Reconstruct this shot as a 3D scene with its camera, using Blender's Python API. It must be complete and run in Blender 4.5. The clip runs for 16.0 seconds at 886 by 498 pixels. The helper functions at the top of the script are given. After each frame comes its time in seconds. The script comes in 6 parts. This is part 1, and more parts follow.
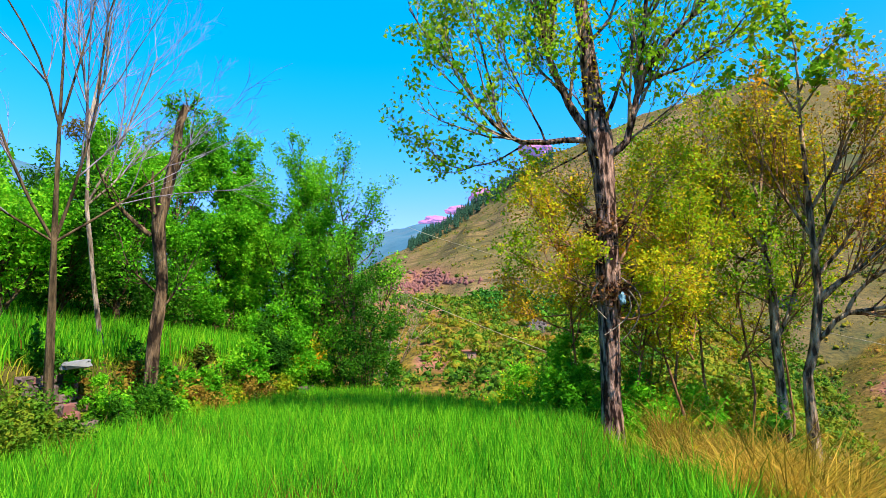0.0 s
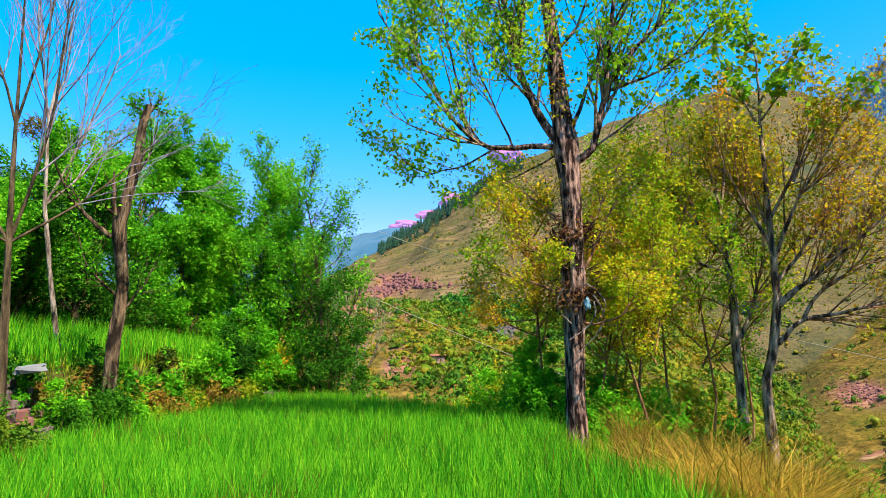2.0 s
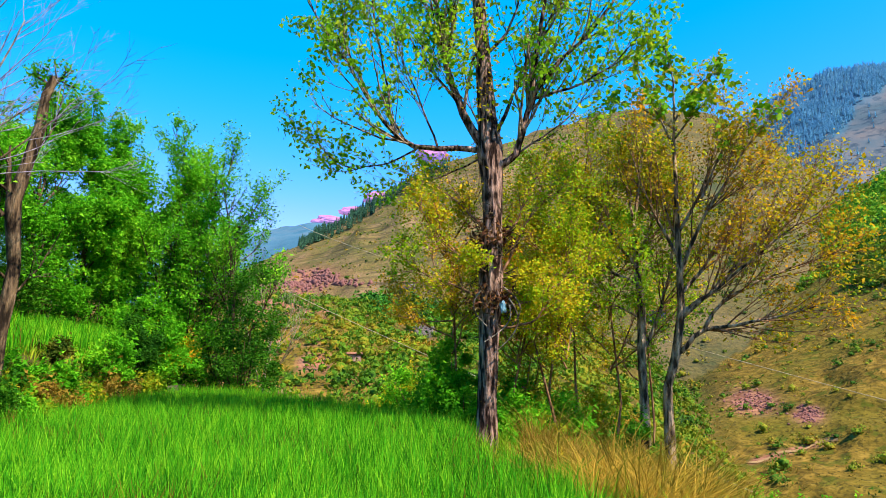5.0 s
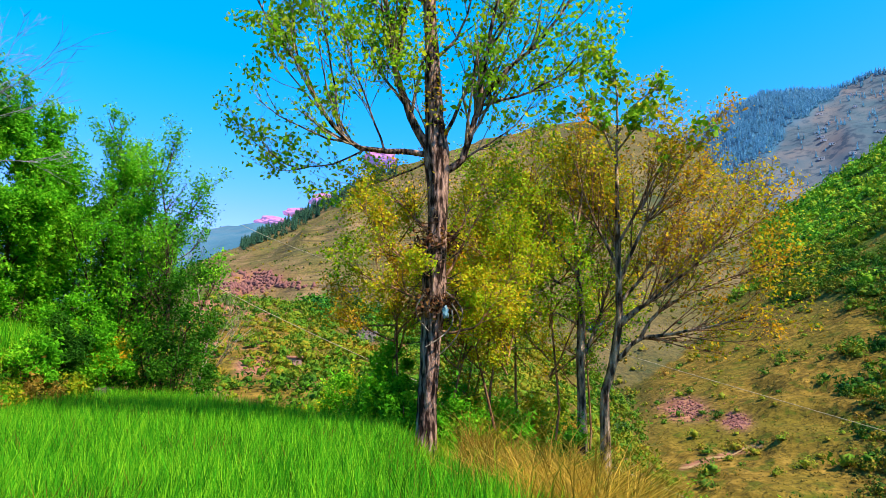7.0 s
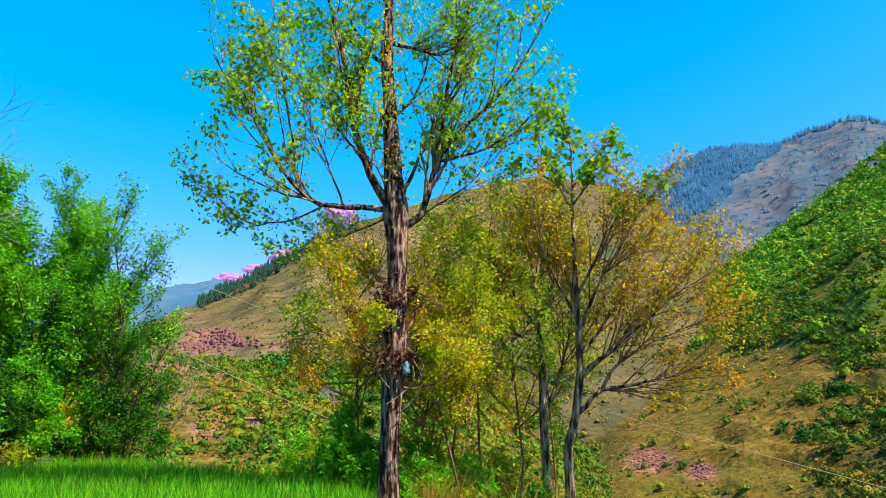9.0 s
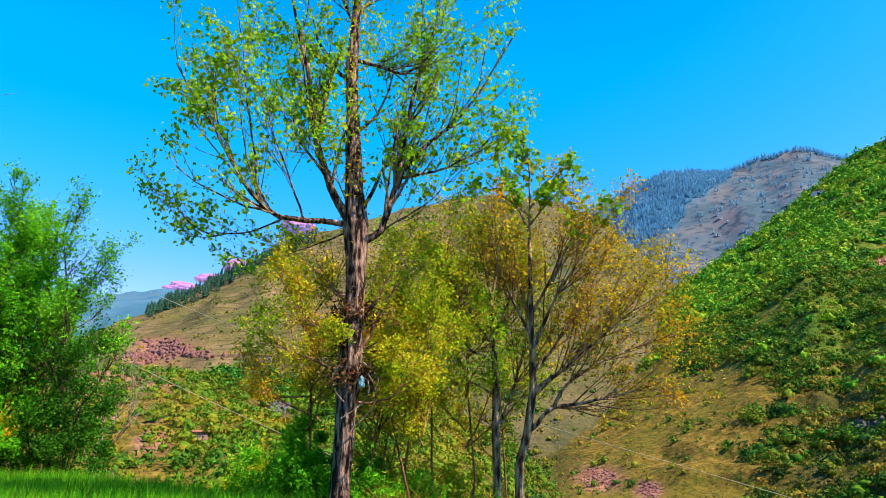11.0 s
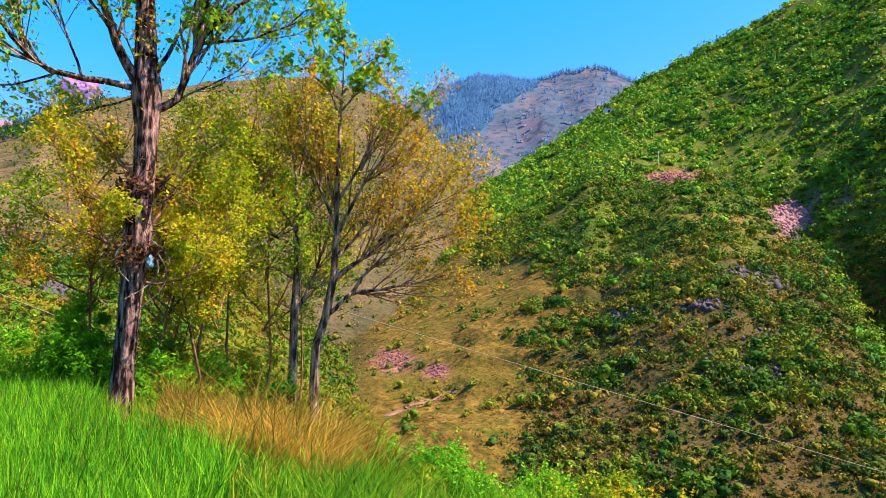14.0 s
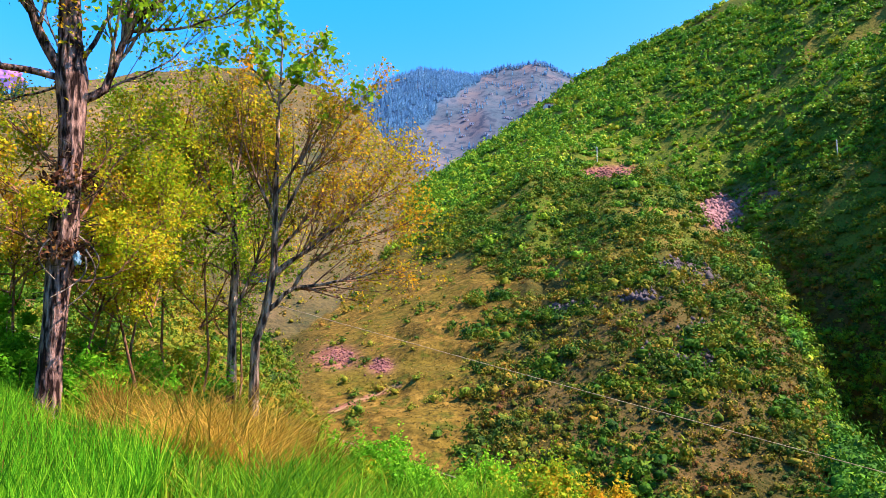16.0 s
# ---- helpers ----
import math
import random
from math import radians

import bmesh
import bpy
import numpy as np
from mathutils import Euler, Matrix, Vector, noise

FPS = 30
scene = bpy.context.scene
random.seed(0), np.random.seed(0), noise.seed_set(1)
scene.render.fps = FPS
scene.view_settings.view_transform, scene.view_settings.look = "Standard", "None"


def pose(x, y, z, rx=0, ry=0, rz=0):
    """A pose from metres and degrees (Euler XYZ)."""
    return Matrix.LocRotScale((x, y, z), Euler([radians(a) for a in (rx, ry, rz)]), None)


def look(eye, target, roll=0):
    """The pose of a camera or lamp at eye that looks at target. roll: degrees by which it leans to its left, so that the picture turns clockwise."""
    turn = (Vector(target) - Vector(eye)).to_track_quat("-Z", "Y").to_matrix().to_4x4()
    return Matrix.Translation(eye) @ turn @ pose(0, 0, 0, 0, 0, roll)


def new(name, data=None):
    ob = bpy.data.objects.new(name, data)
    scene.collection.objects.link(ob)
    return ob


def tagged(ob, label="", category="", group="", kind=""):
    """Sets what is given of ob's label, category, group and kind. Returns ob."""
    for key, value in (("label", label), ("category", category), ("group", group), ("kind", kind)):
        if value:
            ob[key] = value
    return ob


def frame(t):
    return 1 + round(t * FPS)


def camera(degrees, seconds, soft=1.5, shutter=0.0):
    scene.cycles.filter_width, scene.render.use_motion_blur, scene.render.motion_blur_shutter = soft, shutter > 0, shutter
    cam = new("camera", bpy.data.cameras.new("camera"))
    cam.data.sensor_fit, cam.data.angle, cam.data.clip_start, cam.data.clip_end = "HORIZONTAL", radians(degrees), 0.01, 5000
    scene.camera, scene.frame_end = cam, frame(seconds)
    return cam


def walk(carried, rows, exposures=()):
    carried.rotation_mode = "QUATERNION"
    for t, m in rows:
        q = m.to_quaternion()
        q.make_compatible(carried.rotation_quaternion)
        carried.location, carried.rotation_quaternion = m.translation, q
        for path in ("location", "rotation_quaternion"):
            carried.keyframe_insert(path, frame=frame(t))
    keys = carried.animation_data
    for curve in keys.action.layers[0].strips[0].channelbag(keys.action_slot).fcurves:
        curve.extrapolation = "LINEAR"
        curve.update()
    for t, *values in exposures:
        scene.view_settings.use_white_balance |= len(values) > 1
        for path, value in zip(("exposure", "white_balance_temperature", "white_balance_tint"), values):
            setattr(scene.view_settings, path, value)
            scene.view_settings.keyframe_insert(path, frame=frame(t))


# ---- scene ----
cam = camera(68.1, 16.0, soft=0.6)
ROWS = [
    (0, 0, 0, 1.65, 98.88, 0.91, 0.14),
    (0.5, 0.013, 0.001, 1.644, 98.61, 1.16, 0.07),
    (1, 0.03, 0.006, 1.646, 97.69, 1.48, -0.5),
    (1.5, 0.055, 0.015, 1.643, 98.26, 0.78, -2.17),
    (2, 0.057, 0.008, 1.648, 99.23, 0.85, -2.52),
    (2.5, 0.067, 0.048, 1.653, 99.28, 0.19, -4.14),
    (3, 0.06, 0.071, 1.655, 99.24, 0.04, -4.45),
    (3.5, 0.065, 0.066, 1.649, 99.18, -0.23, -4.37),
    (4, 0.098, 0.085, 1.653, 99.37, -0.02, -5.31),
    (4.5, 0.106, 0.078, 1.649, 99.49, -0.23, -7.11),
    (5, 0.115, 0.079, 1.648, 99.19, -0.86, -9.66),
    (7.5, 0.177, 0.145, 1.64, 100.12, -1.39, -14.91),
    (8, 0.195, 0.142, 1.639, 101.48, -0.93, -15.36),
    (8.5, 0.205, 0.131, 1.637, 102.02, -0.63, -16.92),
    (9, 0.194, 0.114, 1.643, 104.53, -0.08, -17.68),
    (9.2, 0.187, 0.1, 1.652, 105.44, -0.12, -17.96),
    (11.3, 0.125, -0.069, 1.629, 105.78, -1.08, -23.66),
    (11.5, 0.129, -0.081, 1.628, 104.94, -1.34, -25.48),
    (12, 0.142, -0.091, 1.61, 102.86, -1.78, -28.97),
    (12.5, 0.151, -0.079, 1.608, 101.56, -1.8, -32.28),
    (13, 0.169, -0.064, 1.594, 99.92, -2.03, -34.78),
    (13.5, 0.18, -0.054, 1.584, 98.17, -1.81, -36.77),
    (14, 0.2, -0.06, 1.568, 96.63, -1.23, -38.57),
    (14.5, 0.206, -0.084, 1.565, 96.02, -0.86, -40.08),
    (15, 0.219, -0.088, 1.56, 95.88, -0.37, -41.29),
    (15.5, 0.232, -0.087, 1.557, 96.14, -0.25, -42.59),
    (16, 0.221, -0.113, 1.555, 96.2, -0.23, -43.41),
]
walk(cam, [(t, pose(*p)) for t, *p in ROWS], exposures=((0.0, 0.96, 6300, 10), (4.0, 0.92, 6300, 10), (9.0, 0.86, 6300, 10), (12.5, 0.9, 6350, 14), (13.5, 0.98, 6400, 28), (14.5, 1.1, 6400, 34), (16.0, 1.15, 6400, 34)))

# ---- light ----
SUN_AZ, SUN_EL = 136.0, 52.0
sun_way = Vector((math.sin(radians(SUN_AZ)) * math.cos(radians(SUN_EL)), math.cos(radians(SUN_AZ)) * math.cos(radians(SUN_EL)), math.sin(radians(SUN_EL))))
sun = new("sun", bpy.data.lights.new("sun", "SUN"))
sun.data.energy, sun.data.angle, sun.data.color = 5.8, radians(0.5), (1.0, 0.84, 0.6)
sun.matrix_world = look(sun_way * 60, (0, 0, 0))
world = bpy.data.worlds.new("sky")
scene.world = world
world.use_nodes = True
wn, wl = world.node_tree.nodes, world.node_tree.links
wn.clear()
sky = wn.new("ShaderNodeTexSky")
sky.sky_type, sky.sun_disc = "NISHITA", False
sky.sun_elevation, sky.sun_rotation = radians(SUN_EL), radians(SUN_AZ)
sky.air_density, sky.dust_density, sky.ozone_density = 1.0, 0.6, 1.2
vivid = wn.new("ShaderNodeHueSaturation")
vivid.inputs["Saturation"].default_value = 1.55
vivid.inputs["Hue"].default_value = 0.48
back = wn.new("ShaderNodeBackground")
back.inputs["Strength"].default_value = 0.21
wout = wn.new("ShaderNodeOutputWorld")
wl.new(sky.outputs[0], vivid.inputs["Color"])
tc = wn.new("ShaderNodeTexCoord")
sep = wn.new("ShaderNodeSeparateXYZ")
wl.new(tc.outputs["Generated"], sep.inputs[0])
low = wn.new("ShaderNodeValToRGB")
low.color_ramp.elements.new(1.0)
for e, (at, col) in zip(low.color_ramp.elements, ((0.21, (1.0, 0.56, 0.95)), (0.5, (0.08, 0.88, 1.0)), (0.95, (0.04, 0.42, 0.55)))):
    e.position, e.color = at, (*col, 1)
wl.new(sep.outputs["Z"], low.inputs[0])
tint = wn.new("ShaderNodeMix")
tint.data_type, tint.blend_type = "RGBA", "MULTIPLY"
tint.inputs[0].default_value = 1.0
wl.new(vivid.outputs[0], tint.inputs[6])
sunward = wn.new("ShaderNodeValToRGB")
for e, (at, col) in zip(sunward.color_ramp.elements, ((0.3, (0, 0, 0)), (0.8, (0.8, 0.8, 0.8)))):
    e.position, e.color = at, (*col, 1)
wl.new(sep.outputs["X"], sunward.inputs[0])
pale = wn.new("ShaderNodeMix")
pale.data_type = "RGBA"
pale.inputs[7].default_value = (0.95, 0.62, 0.9, 1)
wl.new(sunward.outputs[0], pale.inputs[0])
wl.new(low.outputs[0], pale.inputs[6])
wl.new(pale.outputs[2], tint.inputs[7])
wl.new(tint.outputs[2], back.inputs["Color"])
wl.new(back.outputs[0], wout.inputs["Surface"])

# ---- numeric helpers ----
EYE = 1.65


def smooth(a, b, x):
    t = np.clip((np.asarray(x, float) - a) / (b - a), 0, 1)
    return t * t * (3 - 2 * t)


def hash01(ix, iy, seed):
    h = (ix.astype(np.int64) * 374761393 + iy.astype(np.int64) * 668265263 + seed * 974634777) & 0x7FFFFFFF
    h = ((h ^ (h >> 13)) * 1274126177) & 0x7FFFFFFF
    return ((h ^ (h >> 16)) & 0xFFFF) / 65535.0


def vnoise(x, y, seed=0):
    """Value noise in -1..1."""
    x, y = np.asarray(x, float), np.asarray(y, float)
    ix, iy = np.floor(x), np.floor(y)
    fx, fy = x - ix, y - iy
    fx, fy = fx * fx * (3 - 2 * fx), fy * fy * (3 - 2 * fy)
    a, b = hash01(ix, iy, seed), hash01(ix + 1, iy, seed)
    c, d = hash01(ix, iy + 1, seed), hash01(ix + 1, iy + 1, seed)
    return 2 * ((a + (b - a) * fx) * (1 - fy) + (c + (d - c) * fx) * fy) - 1


def fbm(x, y, octaves=4, seed=0):
    total, amp = 0.0, 1.0
    for k in range(octaves):
        total = total + amp * vnoise(x * 2**k + 17.3 * k, y * 2**k - 9.1 * k, seed + k)
        amp *= 0.5
    return total


def polar(az, r, z=0.0):
    """A place by its bearing from the start of the walk (degrees, clockwise from +y) and its distance."""
    return Vector((math.sin(radians(az)) * r, math.cos(radians(az)) * r, z))


def by_sight(az, r, el):
    """A place by bearing, distance and elevation angle from eye level."""
    return polar(az, r, EYE + r * math.tan(radians(el)))


def quick_mesh(name, verts, faces):
    """A mesh from arrays; all faces have the same number of corners."""
    verts, faces = np.asarray(verts, np.float32), np.asarray(faces, np.int32)
    n, k = faces.shape
    me = bpy.data.meshes.new(name)
    me.vertices.add(len(verts))
    me.vertices.foreach_set("co", verts.ravel())
    me.loops.add(n * k)
    me.loops.foreach_set("vertex_index", faces.ravel())
    me.polygons.add(n)
    me.polygons.foreach_set("loop_start", np.arange(0, n * k, k, dtype=np.int32))
    me.update(calc_edges=True)
    return me


def solid(name, verts, faces, material, parent=None, label="", shade=False):
    me = quick_mesh(name, verts, faces)
    me.materials.append(material)
    if shade:
        me.polygons.foreach_set("use_smooth", np.ones(len(me.polygons), bool))
    ob = new(name, me)
    ob.parent = parent
    if label:
        ob["label"] = label
    return ob


def part(name, bm, material, parent, label=""):
    me = bpy.data.meshes.new(name)
    bm.to_mesh(me)
    bm.free()
    me.materials.append(material)
    ob = new(name, me)
    ob.parent = parent
    if label:
        ob["label"] = label
    return ob


# ---- materials ----
def material(name, rough=0.8):
    m = bpy.data.materials.new(name)
    m.use_nodes = True
    nt = m.node_tree
    bsdf = nt.nodes["Principled BSDF"]
    bsdf.inputs["Roughness"].default_value = rough
    bsdf.inputs["Specular IOR Level"].default_value = 0.15
    return m, nt, bsdf


def noise_node(nt, scale, detail=4.0, stretch=None):
    tc = nt.nodes.new("ShaderNodeNewGeometry")
    n = nt.nodes.new("ShaderNodeTexNoise")
    n.inputs["Scale"].default_value, n.inputs["Detail"].default_value = scale, detail
    if stretch:
        mp = nt.nodes.new("ShaderNodeMapping")
        mp.inputs["Scale"].default_value = stretch
        nt.links.new(tc.outputs["Position"], mp.inputs["Vector"])
        nt.links.new(mp.outputs[0], n.inputs["Vector"])
    else:
        nt.links.new(tc.outputs["Position"], n.inputs["Vector"])
    return n


def ramp(nt, source, stops):
    r = nt.nodes.new("ShaderNodeValToRGB")
    while len(r.color_ramp.elements) < len(stops):
        r.color_ramp.elements.new(0.5)
    for e, (at, col) in zip(r.color_ramp.elements, stops):
        e.position, e.color = at, (*col, 1)
    nt.links.new(source, r.inputs[0])
    return r.outputs[0]


def mix(nt, a, b, fac):
    n = nt.nodes.new("ShaderNodeMix")
    n.data_type = "RGBA"
    for socket, value in ((n.inputs[0], fac), (n.inputs[6], a), (n.inputs[7], b)):
        if isinstance(value, (int, float)):
            socket.default_value = value
        elif isinstance(value, tuple):
            socket.default_value = (*value, 1)
        else:
            nt.links.new(value, socket)
    return n.outputs[2]


def add_bump(nt, bsdf, source, strength, distance):
    b = nt.nodes.new("ShaderNodeBump")
    b.inputs["Strength"].default_value, b.inputs["Distance"].default_value = strength, distance
    nt.links.new(source, b.inputs["Height"])
    nt.links.new(b.outputs[0], bsdf.inputs["Normal"])


def leaf_material(name, stops, through_light=0.45, patch=0.5, per_leaf=0.55, spread=1.3, per_bush=0.0, leafy=0.0):
    """Leaves: colour by leaf and by patch of the crown, part of the light goes through."""
    m, nt, bsdf = material(name, 0.65)
    bsdf.inputs["Specular IOR Level"].default_value = 0.06
    geo = nt.nodes.new("ShaderNodeNewGeometry")
    big = noise_node(nt, patch, 2.0)
    add = nt.nodes.new("ShaderNodeMath")
    add.operation = "MULTIPLY_ADD"
    nt.links.new(geo.outputs["Random Per Island"], add.inputs[0])
    add.inputs[1].default_value = per_leaf
    half = nt.nodes.new("ShaderNodeMath")
    half.operation = "MULTIPLY_ADD"
    nt.links.new(big.outputs["Fac"], half.inputs[0])
    half.inputs[1].default_value, half.inputs[2].default_value = spread, 0.5 - 0.5 * per_leaf - 0.5 * spread
    nt.links.new(half.outputs[0], add.inputs[2])
    place = add.outputs[0]
    if per_bush:
        tone = nt.nodes.new("ShaderNodeAttribute")
        tone.attribute_name = "tone"
        more = nt.nodes.new("ShaderNodeMath")
        more.operation = "MULTIPLY_ADD"
        nt.links.new(tone.outputs["Fac"], more.inputs[0])
        more.inputs[1].default_value = per_bush
        nt.links.new(place, more.inputs[2])
        place = more.outputs[0]
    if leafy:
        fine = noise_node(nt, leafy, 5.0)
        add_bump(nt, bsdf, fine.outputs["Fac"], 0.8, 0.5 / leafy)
        # the bump's hollows go darker too: shade between leaves painted into the colour
        gap_shade = nt.nodes.new("ShaderNodeMath")
        gap_shade.operation = "MULTIPLY_ADD"
        nt.links.new(fine.outputs["Fac"], gap_shade.inputs[0])
        gap_shade.inputs[1].default_value = 0.9
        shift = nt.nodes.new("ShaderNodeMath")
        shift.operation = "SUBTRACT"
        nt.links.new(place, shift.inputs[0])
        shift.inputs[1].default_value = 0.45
        nt.links.new(shift.outputs[0], gap_shade.inputs[2])
        place = gap_shade.outputs[0]
    col = ramp(nt, place, stops)
    nt.links.new(col, bsdf.inputs["Base Color"])
    tr = nt.nodes.new("ShaderNodeBsdfTranslucent")
    nt.links.new(col, tr.inputs["Color"])
    ms = nt.nodes.new("ShaderNodeMixShader")
    ms.inputs[0].default_value = through_light
    out = nt.nodes["Material Output"]
    nt.links.new(bsdf.outputs[0], ms.inputs[1])
    nt.links.new(tr.outputs[0], ms.inputs[2])
    nt.links.new(ms.outputs[0], out.inputs["Surface"])
    return m


def bark_material(name, dark, light, scale=6.0, rough=0.9, split=(0.36, 0.62)):
    m, nt, bsdf = material(name, rough)
    n = noise_node(nt, scale, 8.0, (1.0, 1.0, 0.24))
    fine = noise_node(nt, scale * 6, 3.0, (1.0, 1.0, 0.25))
    col = ramp(nt, n.outputs["Fac"], [(split[0], dark), (split[1], light)])
    col = mix(nt, col, dark, ramp(nt, fine.outputs["Fac"], [(0.5, (0, 0, 0)), (0.75, (0.7, 0.7, 0.7))]))
    nt.links.new(col, bsdf.inputs["Base Color"])
    add_bump(nt, bsdf, n.outputs["Fac"], 1.0, 0.12)
    return m


M_WHEAT = leaf_material("wheat_blade", [(0.04, (0.20, 0.10, 0.02)), (0.08, (0.02, 0.13, 0.005)), (0.5, (0.08, 0.4, 0.008)), (0.92, (0.27, 0.58, 0.018))], 0.4, 0.8, 0.85, 0.8)
M_GRASS = leaf_material("rough_grass", [(0.1, (0.08, 0.22, 0.006)), (0.5, (0.22, 0.38, 0.01)), (0.9, (0.5, 0.4, 0.05))], 0.4, 0.9)
M_STRAW = leaf_material("dry_grass", [(0.1, (0.075, 0.112, 0.009)), (0.4, (0.247, 0.173, 0.0188)), (0.9, (0.42, 0.255, 0.045))], 0.35, 2.0)
M_GREEN_GRASS = leaf_material("lush_grass", [(0.05, (0.02, 0.11, 0.006)), (0.4, (0.08, 0.3, 0.008)), (0.8, (0.2, 0.44, 0.012)), (0.98, (0.4, 0.36, 0.03))], 0.4, 1.2, 0.7, 1.0)
M_GOLD_GRASS = leaf_material("golden_grass", [(0.1, (0.16, 0.2, 0.014)), (0.35, (0.42, 0.29, 0.03)), (0.9, (0.66, 0.4, 0.06))], 0.4, 2.0)
M_LEAF_DARK = leaf_material("dark_leaf", [(0.1, (0.0163, 0.078, 0.0065)), (0.5, (0.0358, 0.156, 0.0078)), (0.9, (0.0845, 0.26, 0.0091))], 0.4, 0.45)
M_LEAF_GOLD = leaf_material("gold_leaf", [(0.1, (0.22, 0.34, 0.01)), (0.45, (0.5, 0.42, 0.01)), (0.9, (0.7, 0.32, 0.015))], 0.45, 0.7)
M_LEAF_FRESH = leaf_material("fresh_leaf", [(0.1, (0.045, 0.22, 0.006)), (0.5, (0.11, 0.43, 0.01)), (0.9, (0.28, 0.6, 0.02))], 0.44, 0.5)
M_LEAF_POPLAR = leaf_material("bright_green_leaf", [(0.1, (0.1, 0.32, 0.012)), (0.5, (0.25, 0.5, 0.014)), (0.95, (0.52, 0.53, 0.02))], 0.5, 0.9)
M_LEAF_YELLOW = leaf_material("yellow_leaf", [(0.05, (0.13, 0.36, 0.008)), (0.4, (0.36, 0.48, 0.01)), (0.72, (0.6, 0.46, 0.012)), (0.98, (0.72, 0.34, 0.012))], 0.45, 0.6)
M_LEAF_OLIVE = leaf_material("olive_leaf", [(0.1, (0.08, 0.2, 0.01)), (0.45, (0.2, 0.33, 0.01)), (0.75, (0.38, 0.36, 0.012)), (1.0, (0.5, 0.26, 0.02))], 0.4, 0.9)
M_LEAF_ORANGE = leaf_material("orange_leaf", [(0.1, (0.26, 0.32, 0.008)), (0.5, (0.48, 0.36, 0.01)), (0.9, (0.6, 0.24, 0.015))], 0.4, 0.6)
M_LEAF_RUSSET = leaf_material("dead_leaf", [(0.1, (0.05, 0.02, 0.012)), (0.5, (0.13, 0.05, 0.025)), (0.9, (0.3, 0.16, 0.04))], 0.2, 2.0)
M_LEAF_TOP = leaf_material("top_leaf", [(0.1, (0.10, 0.32, 0.01)), (0.55, (0.26, 0.46, 0.015)), (0.95, (0.68, 0.38, 0.02))], 0.4, 1.1)
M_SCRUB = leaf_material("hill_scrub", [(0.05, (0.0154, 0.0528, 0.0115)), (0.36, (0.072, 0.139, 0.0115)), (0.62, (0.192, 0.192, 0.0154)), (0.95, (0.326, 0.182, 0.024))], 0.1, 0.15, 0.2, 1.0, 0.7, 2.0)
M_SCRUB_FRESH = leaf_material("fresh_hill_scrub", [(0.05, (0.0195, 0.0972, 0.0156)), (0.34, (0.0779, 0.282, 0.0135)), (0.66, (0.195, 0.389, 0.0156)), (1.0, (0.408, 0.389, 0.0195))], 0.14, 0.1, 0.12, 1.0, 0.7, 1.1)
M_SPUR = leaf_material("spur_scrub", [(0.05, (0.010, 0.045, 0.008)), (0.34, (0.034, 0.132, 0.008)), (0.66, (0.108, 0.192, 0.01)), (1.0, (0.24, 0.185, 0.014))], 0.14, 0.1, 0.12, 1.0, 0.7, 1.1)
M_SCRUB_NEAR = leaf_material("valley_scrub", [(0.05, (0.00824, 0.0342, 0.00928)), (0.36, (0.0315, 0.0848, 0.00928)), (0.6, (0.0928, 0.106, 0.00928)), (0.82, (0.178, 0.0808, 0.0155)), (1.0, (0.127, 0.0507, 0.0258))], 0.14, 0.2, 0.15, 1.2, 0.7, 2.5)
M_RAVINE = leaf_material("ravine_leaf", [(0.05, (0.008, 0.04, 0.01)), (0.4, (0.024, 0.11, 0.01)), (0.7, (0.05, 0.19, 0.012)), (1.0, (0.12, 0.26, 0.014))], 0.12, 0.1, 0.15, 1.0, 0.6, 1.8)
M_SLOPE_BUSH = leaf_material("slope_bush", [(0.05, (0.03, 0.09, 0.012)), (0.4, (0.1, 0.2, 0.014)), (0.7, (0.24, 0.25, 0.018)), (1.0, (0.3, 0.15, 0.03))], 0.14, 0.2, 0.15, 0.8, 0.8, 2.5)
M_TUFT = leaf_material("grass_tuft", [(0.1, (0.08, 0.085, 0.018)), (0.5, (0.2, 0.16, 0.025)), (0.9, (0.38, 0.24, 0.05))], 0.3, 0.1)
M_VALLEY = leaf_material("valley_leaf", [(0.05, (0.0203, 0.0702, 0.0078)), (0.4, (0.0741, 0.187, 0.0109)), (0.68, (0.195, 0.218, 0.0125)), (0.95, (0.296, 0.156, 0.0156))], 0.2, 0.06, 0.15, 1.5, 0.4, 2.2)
# needles lifted to pale blue: the haze of distance painted into their colour
M_HAZED_CONIFER = leaf_material("haze_tinted_needles", [(0.1, (0.0675, 0.23, 0.365)), (0.6, (0.0945, 0.284, 0.432)), (0.95, (0.135, 0.338, 0.472))], 0.1, 0.02)
M_CONIFER = leaf_material("conifer_needles", [(0.1, (0.014, 0.05, 0.03)), (0.6, (0.03, 0.085, 0.05)), (0.95, (0.05, 0.12, 0.06))], 0.1, 0.02)
M_BARK = bark_material("furrowed_bark", (0.018, 0.008, 0.006), (0.5, 0.31, 0.25), 13.0, 0.9, (0.43, 0.68))
M_BARK_GREY = bark_material("grey_brown_bark", (0.06, 0.042, 0.03), (0.42, 0.34, 0.28), 9.0)
M_BARK_PALE = bark_material("pale_grey_bark", (0.13, 0.11, 0.15), (0.36, 0.31, 0.4), 7.0)
M_BARK_RED = bark_material("red_brown_bark", (0.09, 0.04, 0.02), (0.38, 0.2, 0.11), 9.0)
M_BARK_DARK = bark_material("dark_bark", (0.02, 0.014, 0.008), (0.13, 0.09, 0.05), 9.0)
M_BARK_OLD = bark_material("lopped_bark", (0.018, 0.011, 0.007), (0.27, 0.18, 0.11), 9.0, 0.9, (0.42, 0.7))
